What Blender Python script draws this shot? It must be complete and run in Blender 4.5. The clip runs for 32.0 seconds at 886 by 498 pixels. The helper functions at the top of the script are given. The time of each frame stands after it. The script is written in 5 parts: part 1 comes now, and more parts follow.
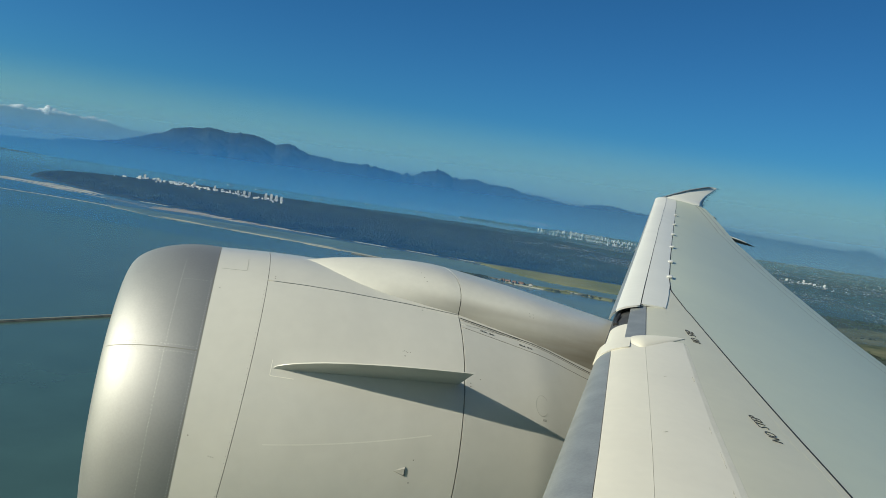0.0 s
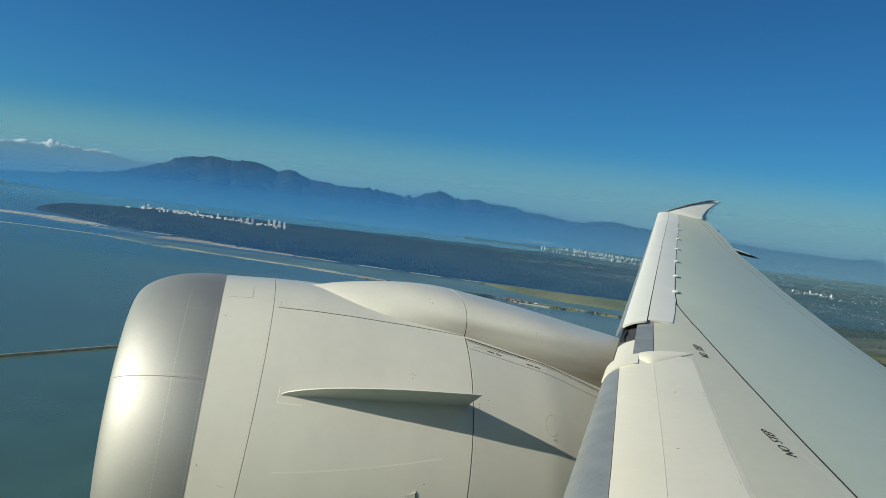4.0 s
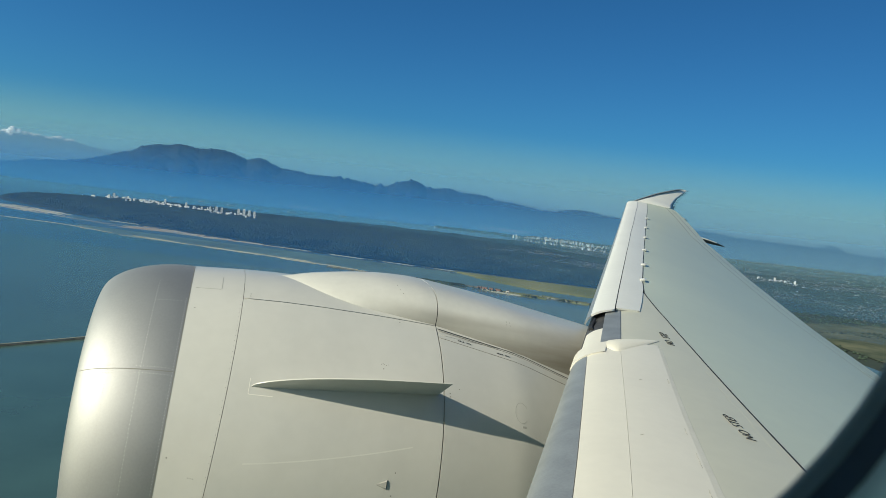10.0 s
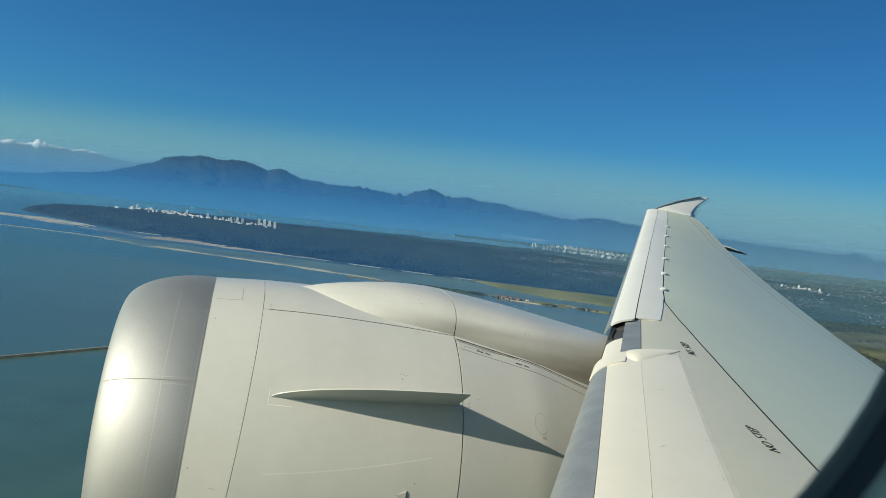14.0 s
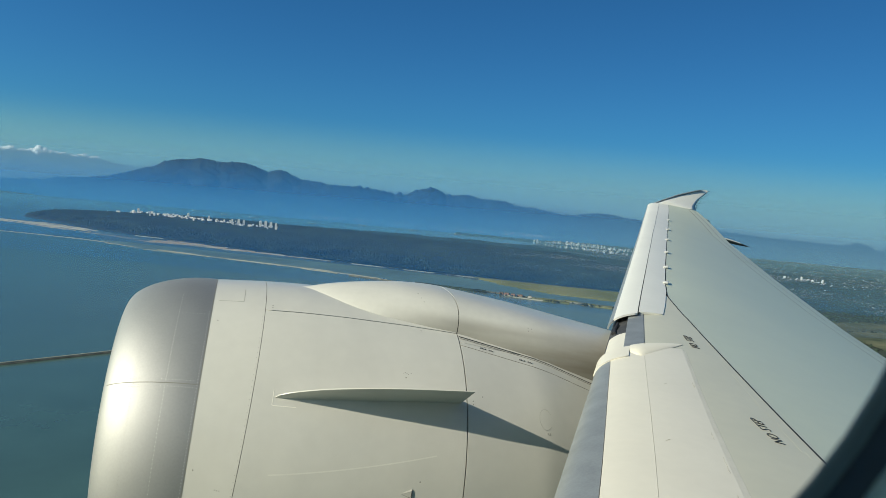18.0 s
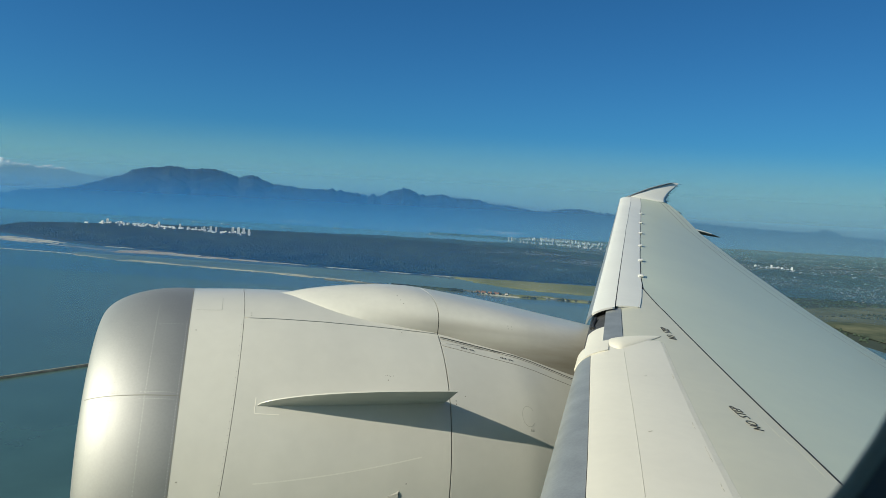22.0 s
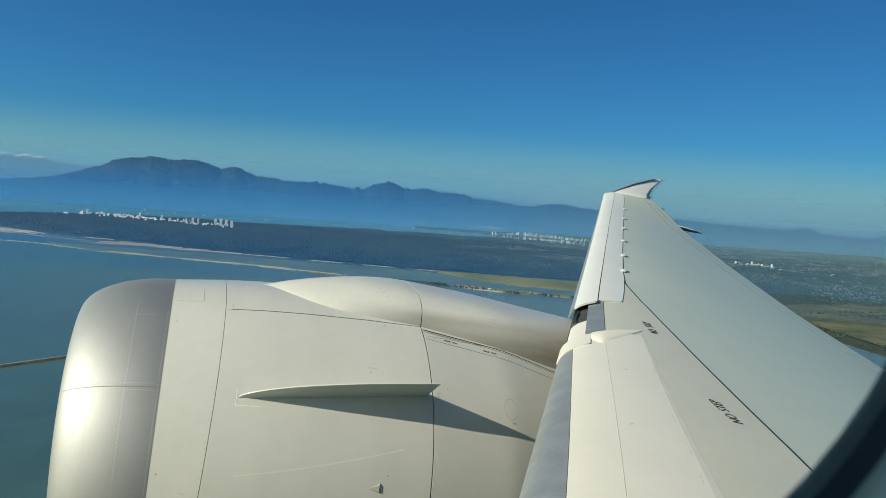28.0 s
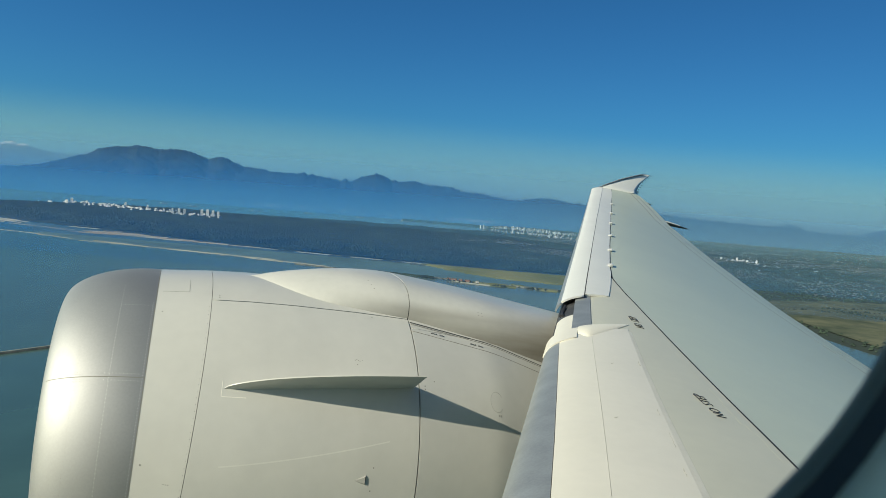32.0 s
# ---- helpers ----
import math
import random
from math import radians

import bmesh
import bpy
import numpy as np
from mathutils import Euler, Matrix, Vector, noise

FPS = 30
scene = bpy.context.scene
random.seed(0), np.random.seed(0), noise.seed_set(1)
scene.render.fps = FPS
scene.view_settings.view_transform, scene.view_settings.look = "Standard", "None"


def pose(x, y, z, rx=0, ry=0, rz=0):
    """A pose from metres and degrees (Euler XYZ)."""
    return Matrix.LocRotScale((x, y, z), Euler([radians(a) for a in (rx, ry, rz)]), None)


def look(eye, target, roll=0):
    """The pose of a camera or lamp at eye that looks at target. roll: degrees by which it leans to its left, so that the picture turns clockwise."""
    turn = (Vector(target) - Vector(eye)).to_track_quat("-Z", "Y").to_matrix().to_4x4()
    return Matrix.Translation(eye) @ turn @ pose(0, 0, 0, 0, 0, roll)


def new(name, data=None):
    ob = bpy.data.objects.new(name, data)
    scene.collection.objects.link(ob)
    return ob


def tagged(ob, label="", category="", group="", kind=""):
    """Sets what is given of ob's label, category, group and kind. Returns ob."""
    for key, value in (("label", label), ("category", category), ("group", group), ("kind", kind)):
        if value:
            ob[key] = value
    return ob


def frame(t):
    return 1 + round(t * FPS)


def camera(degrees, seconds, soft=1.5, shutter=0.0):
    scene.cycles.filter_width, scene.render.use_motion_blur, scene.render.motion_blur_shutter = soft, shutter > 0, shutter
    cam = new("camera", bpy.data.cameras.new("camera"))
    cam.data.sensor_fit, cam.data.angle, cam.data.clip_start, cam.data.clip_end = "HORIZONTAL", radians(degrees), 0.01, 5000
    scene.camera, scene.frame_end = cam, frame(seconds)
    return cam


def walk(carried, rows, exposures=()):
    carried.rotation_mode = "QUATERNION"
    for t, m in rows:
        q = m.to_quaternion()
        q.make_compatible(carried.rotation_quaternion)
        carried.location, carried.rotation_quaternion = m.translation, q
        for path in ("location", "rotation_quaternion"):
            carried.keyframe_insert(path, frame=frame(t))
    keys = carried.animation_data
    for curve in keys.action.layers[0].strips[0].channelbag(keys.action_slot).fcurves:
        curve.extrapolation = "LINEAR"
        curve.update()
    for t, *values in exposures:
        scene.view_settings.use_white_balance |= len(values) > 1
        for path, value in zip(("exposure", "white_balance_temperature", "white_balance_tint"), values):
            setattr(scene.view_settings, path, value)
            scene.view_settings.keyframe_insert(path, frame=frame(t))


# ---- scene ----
cam = camera(65.1, 32.0, soft=0.5)
PLANE = pose(0, 0, 75, 3.145, 6.924, 17.152)
PATH = [
    (0.0, pose(-0.011, 0.034, 74.944, 85.388, -8.020, 1.190)),
    (0.5, pose(-0.011, 0.033, 74.945, 85.499, -7.769, 1.328)),
    (1.0, pose(-0.013, 0.033, 74.948, 85.520, -7.322, 1.268)),
    (1.5, pose(-0.013, 0.034, 74.950, 86.086, -7.732, 1.087)),
    (2.0, pose(-0.013, 0.031, 74.949, 85.924, -7.253, 1.354)),
    (2.5, pose(-0.014, 0.029, 74.947, 85.958, -7.133, 1.362)),
    (3.0, pose(-0.015, 0.029, 74.945, 86.182, -7.016, 1.235)),
    (3.5, pose(-0.016, 0.028, 74.946, 86.506, -6.681, 1.233)),
    (5.5, pose(-0.019, 0.024, 74.958, 88.721, -5.703, 1.789)),
    (6.0, pose(-0.020, 0.026, 74.958, 88.715, -5.810, 2.018)),
    (6.5, pose(-0.020, 0.028, 74.957, 88.219, -5.357, 2.826)),
    (7.0, pose(-0.017, 0.027, 74.959, 88.168, -3.443, 1.909)),
    (7.5, pose(-0.021, 0.025, 74.956, 89.233, -4.204, 0.225)),
    (8.0, pose(-0.022, 0.024, 74.955, 89.244, -5.126, 1.887)),
    (8.5, pose(-0.022, 0.030, 74.973, 90.392, -7.202, 1.512)),
    (8.7, pose(-0.013, 0.017, 74.971, 86.750, -6.300, 1.600)),
    (9.0, pose(-0.001, -0.001, 74.969, 86.048, -6.041, 1.669)),
    (9.5, pose(0.001, -0.004, 74.971, 86.018, -6.262, -0.121)),
    (10.0, pose(-0.004, -0.005, 74.968, 86.424, -6.263, -0.951)),
    (10.5, pose(-0.003, -0.006, 74.971, 85.522, -5.890, -0.839)),
    (11.0, pose(-0.001, -0.005, 74.968, 85.245, -5.651, -1.058)),
    (11.5, pose(-0.001, -0.007, 74.973, 85.308, -6.165, -1.535)),
    (12.0, pose(0.000, -0.010, 74.970, 86.109, -6.438, -0.950)),
    (12.5, pose(-0.002, -0.008, 74.964, 86.366, -6.772, -1.870)),
    (13.0, pose(0.004, -0.008, 74.968, 86.758, -6.505, -0.776)),
    (13.5, pose(0.006, -0.007, 74.977, 87.034, -5.931, -0.065)),
    (14.0, pose(0.003, -0.012, 74.979, 87.003, -5.872, 0.608)),
    (14.5, pose(0.002, -0.012, 74.978, 87.152, -5.809, 0.304)),
    (16.5, pose(0.004, -0.007, 74.976, 86.810, -5.262, 0.983)),
    (17.0, pose(0.008, -0.006, 74.978, 86.667, -4.995, 1.052)),
    (17.5, pose(0.007, -0.002, 74.980, 86.439, -4.937, 1.019)),
    (18.0, pose(0.008, -0.003, 74.976, 86.839, -4.800, 0.692)),
    (18.5, pose(0.004, -0.002, 74.980, 86.864, -4.977, 0.100)),
    (19.0, pose(0.003, -0.005, 74.976, 85.967, -5.727, 0.096)),
    (19.5, pose(0.002, -0.007, 74.978, 84.796, -5.630, 0.388)),
    (20.0, pose(0.000, -0.009, 74.974, 85.248, -5.437, 0.215)),
    (20.5, pose(-0.001, -0.008, 74.975, 85.427, -5.276, -0.290)),
    (21.0, pose(-0.009, -0.010, 74.984, 85.346, -4.188, -0.522)),
    (21.5, pose(-0.011, -0.011, 74.988, 85.939, -3.656, -1.044)),
    (22.0, pose(-0.016, -0.017, 74.984, 86.982, -2.968, -1.451)),
    (22.5, pose(-0.030, -0.021, 74.995, 86.582, -2.447, 0.435)),
    (23.0, pose(-0.018, -0.024, 74.988, 87.683, -2.827, -0.868)),
    (23.5, pose(-0.014, -0.018, 74.980, 87.536, -3.041, -1.990)),
    (24.0, pose(-0.011, -0.014, 74.979, 86.616, -3.149, -2.114)),
    (24.5, pose(-0.012, -0.011, 74.976, 86.564, -3.239, -2.293)),
    (25.0, pose(-0.014, -0.009, 74.975, 86.714, -3.489, -2.557)),
    (25.5, pose(-0.011, -0.008, 74.977, 86.714, -3.260, -2.590)),
    (27.5, pose(-0.015, -0.008, 74.972, 86.703, -3.351, -2.914)),
    (28.0, pose(-0.016, -0.011, 74.972, 86.563, -3.565, -2.759)),
    (28.5, pose(-0.016, -0.010, 74.973, 86.203, -3.751, -2.691)),
    (29.0, pose(-0.016, -0.009, 74.971, 86.198, -3.901, -2.764)),
    (29.5, pose(-0.016, -0.009, 74.971, 86.250, -3.858, -2.685)),
    (30.0, pose(-0.015, -0.008, 74.970, 86.268, -4.134, -2.696)),
    (30.5, pose(-0.015, -0.010, 74.973, 85.940, -4.234, -2.545)),
    (31.0, pose(-0.015, -0.011, 74.973, 86.097, -4.211, -2.613)),
    (31.5, pose(-0.017, -0.009, 74.970, 86.251, -4.377, -3.490)),
    (32.0, pose(-0.017, -0.008, 74.970, 86.054, -4.220, -3.732)),
]
walk(cam, PATH, [(0.0, -0.12), (3.5, -0.11), (8.0, -0.08), (12.0, -0.03), (32.0, -0.03)])
# a small phone lens: far things sharp, the window's edge beside it soft
cam.data.dof.use_dof, cam.data.dof.focus_distance, cam.data.dof.aperture_fstop = True, 14.0, 13.0

# ---- light ----
world = bpy.data.worlds.new("sky")
scene.world = world
world.use_nodes = True
wn = world.node_tree.nodes
sky = wn.new("ShaderNodeTexSky")
sky.sky_type, sky.sun_disc = "NISHITA", False
SUN_DIR = Vector((-0.75, -0.44, 0.49)).normalized()
sky.sun_elevation = math.asin(SUN_DIR.z)
sky.sun_rotation = math.atan2(SUN_DIR.x, SUN_DIR.y) % (2 * math.pi)
sky.altitude, sky.air_density, sky.dust_density, sky.ozone_density = 300, 1.0, 0.4, 3.0
wn["Background"].inputs["Strength"].default_value = 0.065
deep = wn.new("ShaderNodeMix")
deep.data_type, deep.blend_type = "RGBA", "MULTIPLY"
deep.inputs[0].default_value = 1.0
wl = world.node_tree.links.new
wl(sky.outputs[0], deep.inputs[6])
# deep blue overhead, paler and warmer low down, white towards the sun
view_dir = wn.new("ShaderNodeTexCoord")
up_axis = wn.new("ShaderNodeSeparateXYZ")
wl(view_dir.outputs["Generated"], up_axis.inputs[0])
low = wn.new("ShaderNodeMapRange")
low.interpolation_type = "SMOOTHSTEP"
low.inputs[1].default_value, low.inputs[2].default_value = 0.0, 0.12
wl(up_axis.outputs[2], low.inputs[0])
height_tint = wn.new("ShaderNodeMix")
height_tint.data_type = "RGBA"
height_tint.inputs[6].default_value, height_tint.inputs[7].default_value = (0.43, 0.90, 1.12, 1), (0.262, 0.83, 1.25, 1)
wl(low.outputs[0], height_tint.inputs[0])
to_sun = wn.new("ShaderNodeVectorMath")
to_sun.operation = "DOT_PRODUCT"
to_sun.inputs[1].default_value = SUN_DIR
wl(view_dir.outputs["Generated"], to_sun.inputs[0])
glow = wn.new("ShaderNodeMapRange")
glow.interpolation_type = "SMOOTHSTEP"
glow.inputs[1].default_value, glow.inputs[2].default_value = 0.22, 0.80
wl(to_sun.outputs["Value"], glow.inputs[0])
sun_tint = wn.new("ShaderNodeMix")
sun_tint.data_type = "RGBA"
sun_tint.inputs[7].default_value = (2.7, 2.8, 1.85, 1)
wl(glow.outputs[0], sun_tint.inputs[0])
wl(height_tint.outputs[2], sun_tint.inputs[6])
wl(sun_tint.outputs[2], deep.inputs[7])
# a little deeper on the side away from the sun
side = wn.new("ShaderNodeMapRange")
side.inputs[1].default_value, side.inputs[2].default_value, side.inputs[3].default_value, side.inputs[4].default_value = -0.6, 0.7, 1.10, 0.82
wl(up_axis.outputs[0], side.inputs[0])
even = wn.new("ShaderNodeVectorMath")
even.operation = "SCALE"
wl(deep.outputs[2], even.inputs[0])
wl(side.outputs[0], even.inputs["Scale"])
wl(even.outputs[0], wn["Background"].inputs["Color"])
sun_data = bpy.data.lights.new("sun", "SUN")
sun_data.energy, sun_data.angle, sun_data.color = 5.2, radians(0.55), (1.0, 0.945, 0.77)
sun = new("sun", sun_data)
sun.matrix_world = look(SUN_DIR * 100, (0, 0, 0))


# ---- materials ----
def mat(name, base, rough=0.6, metal=0.0, vary=0.1, scale=4.0, fine=40.0, bump=0.0, coat=0.0, tint=None, spread=None, rough_vary=0.0, random_tint=0.0):
    """Principled material with two scales of colour variation, wear in the gloss and fine relief."""
    m = bpy.data.materials.new(name)
    m.use_nodes = True
    nt = m.node_tree
    n, link = nt.nodes, nt.links.new
    b = n["Principled BSDF"]
    b.inputs["Metallic"].default_value = metal
    b.inputs["Coat Weight"].default_value = coat
    b.inputs["Coat Roughness"].default_value = 0.12
    co = n.new("ShaderNodeTexCoord")
    big, small = n.new("ShaderNodeTexNoise"), n.new("ShaderNodeTexNoise")
    big.inputs["Scale"].default_value, small.inputs["Scale"].default_value = scale, fine
    big.inputs["Detail"].default_value, small.inputs["Detail"].default_value = 5, 4
    for k in (big, small):
        link(co.outputs["Object"], k.inputs["Vector"])
    mixf = n.new("ShaderNodeMath")
    mixf.operation = "MULTIPLY_ADD"
    mixf.inputs[1].default_value = 0.35
    link(small.outputs[0], mixf.inputs[0])
    half = n.new("ShaderNodeMath")
    half.operation = "MULTIPLY"
    half.inputs[1].default_value = 0.65
    link(big.outputs[0], half.inputs[0])
    link(half.outputs[0], mixf.inputs[2])
    fac = mixf.outputs[0]
    if random_tint:
        oi, add = n.new("ShaderNodeObjectInfo"), n.new("ShaderNodeMath")
        add.operation = "MULTIPLY_ADD"
        add.inputs[1].default_value = random_tint
        link(oi.outputs["Random"], add.inputs[0])
        link(fac, add.inputs[2])
        fac = add.outputs[0]
    ramp = n.new("ShaderNodeValToRGB")
    lo, hi = spread or (0.36, 0.64)
    ramp.color_ramp.elements[0].position, ramp.color_ramp.elements[1].position = lo, hi
    a = [c * (1 - vary) for c in base]
    z = tint or [min(1, c * (1 + vary)) for c in base]
    ramp.color_ramp.elements[0].color, ramp.color_ramp.elements[1].color = (*a, 1), (*z, 1)
    link(fac, ramp.inputs[0])
    link(ramp.outputs[0], b.inputs["Base Color"])
    if rough_vary:
        r = n.new("ShaderNodeMapRange")
        r.inputs[3].default_value, r.inputs[4].default_value = rough - rough_vary, rough + rough_vary
        link(mixf.outputs[0], r.inputs[0])
        link(r.outputs[0], b.inputs["Roughness"])
    else:
        b.inputs["Roughness"].default_value = rough
    if bump:
        bp = n.new("ShaderNodeBump")
        bp.inputs["Strength"].default_value = min(1.0, bump)
        bp.inputs["Distance"].default_value = 0.02 if bump <= 1 else 0.02 * bump
        link(mixf.outputs[0], bp.inputs["Height"])
        link(bp.outputs[0], b.inputs["Normal"])
    return m


M = {}
M["cowl"] = mat("cowl_paint", (0.60, 0.585, 0.53), 0.32, vary=0.035, scale=1.3, fine=9, coat=0.35, rough_vary=0.05)
M["pylon"] = mat("pylon_paint", (0.60, 0.585, 0.53), 0.38, vary=0.05, scale=1.6, fine=14, coat=0.2, rough_vary=0.08)


def tint_over(m, color, axis_ranges, size=2.0, stretch=(0.6, 3, 6)):
    """A second colour over a material, within ranges of its own axes, broken up by noise."""
    nt = m.node_tree
    n, link = nt.nodes, nt.links.new
    b = n["Principled BSDF"]
    old = b.inputs["Base Color"].links[0].from_socket
    co, sep, nz = n.new("ShaderNodeTexCoord"), n.new("ShaderNodeSeparateXYZ"), n.new("ShaderNodeTexNoise")
    st = n.new("ShaderNodeMapping")
    st.inputs["Scale"].default_value = stretch
    link(co.outputs["Object"], sep.inputs[0])
    link(co.outputs["Object"], st.inputs[0])
    link(st.outputs[0], nz.inputs["Vector"])
    nz.inputs["Scale"].default_value, nz.inputs["Detail"].default_value = size, 5
    fac = nz.outputs[0]
    for axis, lo, hi in axis_ranges:
        mr, mu = n.new("ShaderNodeMapRange"), n.new("ShaderNodeMath")
        mr.interpolation_type = "SMOOTHSTEP"
        mr.inputs[1].default_value, mr.inputs[2].default_value = lo, hi
        mu.operation = "MULTIPLY"
        link(sep.outputs[axis], mr.inputs[0])
        link(mr.outputs[0], mu.inputs[0])
        link(fac, mu.inputs[1])
        fac = mu.outputs[0]
    mx = n.new("ShaderNodeMix")
    mx.data_type = "RGBA"
    link(fac, mx.inputs[0])
    link(old, mx.inputs[6])
    mx.inputs[7].default_value = (*color, 1)
    link(mx.outputs[2], b.inputs["Base Color"])


# grey-brown over the lower flank, growing aft
tint_over(M["pylon"], (0.27, 0.245, 0.20), ((0, 1.3, 2.7), (2, -1.13, -1.23)), 1.2, (0.5, 2, 4))
# brown soot streaks at the foot, towards the wing
tint_over(M["pylon"], (0.13, 0.085, 0.04), ((0, 2.7, 4.3), (2, -1.10, -1.42)))
M["wing"] = mat("wing_paint", (0.545, 0.578, 0.46), 0.40, vary=0.035, scale=0.5, fine=6, coat=0.10, rough_vary=0.05)
M["wing_front"] = mat("wing_front_paint", (0.575, 0.556, 0.445), 0.40, vary=0.04, scale=0.8, fine=9, coat=0.10, rough_vary=0.05)
M["slat"] = mat("slat_paint", (0.735, 0.692, 0.59), 0.45, vary=0.03, scale=1.2, fine=14, coat=0.2)
M["slat_out"] = mat("outboard_slat_paint", (0.79, 0.77, 0.70), 0.42, vary=0.03, scale=0.8, fine=10, coat=0.15)
M["slat_lip"] = mat("worn_slat_lip", (0.72, 0.68, 0.575), 0.5, vary=0.05, scale=6, fine=40)
M["scuff"] = mat("scuffed_paint", (0.595, 0.575, 0.465), 0.5, vary=0.1)
M["fairing"] = mat("fairing_paint", (0.83, 0.775, 0.64), 0.42, vary=0.03, scale=3, coat=0.1)
# pale tone for a sun reflection painted on the cowl
M["glint"] = mat("painted_glint_line", (0.68, 0.665, 0.60), 0.35, vary=0.03)
M["dirt"] = mat("greasy_dirt", (0.58, 0.54, 0.44), 0.7, vary=0.3, scale=20)
M["white"] = mat("white_gloss_paint", (0.82, 0.79, 0.70), 0.35, vary=0.03, coat=0.3)
M["lip"] = mat("bare_aluminium", (0.37, 0.37, 0.365), 0.60, metal=0.85, vary=0.06, scale=1.6, fine=60, rough_vary=0.03)
M["nose"] = mat("etched_slat_metal", (0.32, 0.335, 0.335), 0.46, metal=0.45, vary=0.14, scale=5, fine=70, rough_vary=0.06)
M["seal"] = mat("black_rubber_seal", (0.018, 0.018, 0.02), 0.7, vary=0.2)
M["seam"] = mat("grey_panel_seam", (0.24, 0.23, 0.20), 0.7, vary=0.2)
M["cavity"] = mat("dark_bay_metal", (0.05, 0.05, 0.05), 0.6, vary=0.4, scale=9)
M["faint"] = mat("painted_over_joint", (0.40, 0.39, 0.35), 0.6, vary=0.1)
M["ink"] = mat("black_stencil_ink", (0.03, 0.03, 0.03), 0.6, vary=0.2)
M["rivet"] = mat("bright_rivet_heads", (0.66, 0.655, 0.63), 0.5, vary=0.05)
M["rivet_dark"] = mat("dull_rivet_heads", (0.30, 0.29, 0.28), 0.5, vary=0.2)
M["cabin"] = mat("cabin_lining", (0.72, 0.85, 0.88), 0.6, vary=0.05)
M["gasket"] = mat("window_gasket_rubber", (0.034, 0.053, 0.100), 0.42, vary=0.2, fine=80)
M["lip_seal"] = mat("window_lip_rubber", (0.17, 0.21, 0.25), 0.5, vary=0.15, fine=60)
M["fuselage"] = mat("fuselage_paint", (0.74, 0.74, 0.72), 0.3, vary=0.03, coat=0.3)


def mesh_of(name, verts, faces, smooth=True):
    me = bpy.data.meshes.new(name)
    me.from_pydata([tuple(map(float, v)) for v in verts], [], [tuple(map(int, f)) for f in faces])
    me.polygons.foreach_set("use_smooth", [smooth] * len(me.polygons))
    me.update()
    return me


def part(name, me, material, parent=None, label=""):
    ob = new(name, me)
    if material and not me.materials:
        me.materials.append(material)
    ob.parent = parent
    return tagged(ob, label)


def thing(name, label, category, m=None, group="", kind=""):
    e = new(name)
    if m is not None:
        e.matrix_world = m
    return tagged(e, label, category, group, kind)


def shell(name, P, N, thick):
    """A solid panel from a grid of points P and normals N: outer skin, inner skin and a rim with its own corners."""
    nu, nv = P.shape[:2]
    top, bot = P.reshape(-1, 3), (P - N * thick).reshape(-1, 3)
    k = nu * nv
    i = np.arange(k).reshape(nu, nv)
    q = np.stack([i[:-1, :-1], i[1:, :-1], i[1:, 1:], i[:-1, 1:]], -1).reshape(-1, 4)
    faces = [tuple(f) for f in q] + [tuple(f[::-1] + k) for f in q]
    loop = np.concatenate([i[:, 0], i[-1, 1:], i[-2::-1, -1], i[0, -2:0:-1]])
    verts = np.concatenate([top, bot, top[loop], bot[loop]])
    n = len(loop)
    for j in range(n):
        a, b = 2 * k + j, 2 * k + (j + 1) % n
        faces.append((b, a, a + n, b + n))
    me = mesh_of(name, verts, faces)
    bm = bmesh.new()
    bm.from_mesh(me)
    bmesh.ops.recalc_face_normals(bm, faces=bm.faces[:])
    bm.to_mesh(me)
    bm.free()
    return me


def strip(name, fn, ts, width, thick=0.004, lift=0.002):
    """A narrow band along a curve on a surface: fn(t) gives point, normal; laid just proud of the skin."""
    pn = [fn(t) for t in ts]
    pts, nrm = np.array([a for a, _ in pn]), np.array([b for _, b in pn])
    tang = np.gradient(pts, axis=0)
    side = np.cross(tang, nrm)
    side /= np.linalg.norm(side, axis=1)[:, None]
    P = np.stack([pts - side * width / 2 + nrm * lift, pts + side * width / 2 + nrm * lift], 1)
    return shell(name, P, np.stack([nrm, nrm], 1), thick)


# ---- the aeroplane: x aft, y outboard, z up from the passenger's eye ----
plane = thing("airplane", "white and grey airliner in flight with wing and engine", "airplane", PLANE)


def x_le(y):
    return -0.13 + 0.639 * y


def x_te(y):
    return np.where(y < 7.0, 11.4 + 0.10 * (y - 7), 11.4 + 0.36 * (y - 7))


def z_le(y):
    return -1.68 + 0.078 * y + 0.002 * y * y


def wing_up(f, y):
    """Upper wing skin at chord fraction f and span y."""
    f, y = np.broadcast_arrays(np.asarray(f, float), np.asarray(y, float))
    c = x_te(y) - x_le(y)
    t = 5 * 0.118 * (0.2969 * np.sqrt(np.maximum(f, 0)) - 0.126 * f - 0.3516 * f**2 + 0.2843 * f**3 - 0.1015 * f**4)
    tw = np.interp(y, [0, 7, 12, 16, 20, 24, 27], [0.10, 0.10, 0.10, 0.08, 0.04, -0.10, -0.12])
    return np.stack([x_le(y) + c * f, y, z_le(y) + c * t - c * f * tw], -1)


def wing_low(f, y):
    up, c = wing_up(f, y), x_te(np.asarray(y, float)) - x_le(np.asarray(y, float))
    t = 5 * 0.118 * (0.2969 * np.sqrt(f) - 0.126 * f - 0.3516 * f**2 + 0.2843 * f**3 - 0.1036 * f**4)
    up = up.copy()
    up[..., 2] -= 1.75 * c * t + 0.01
    return up


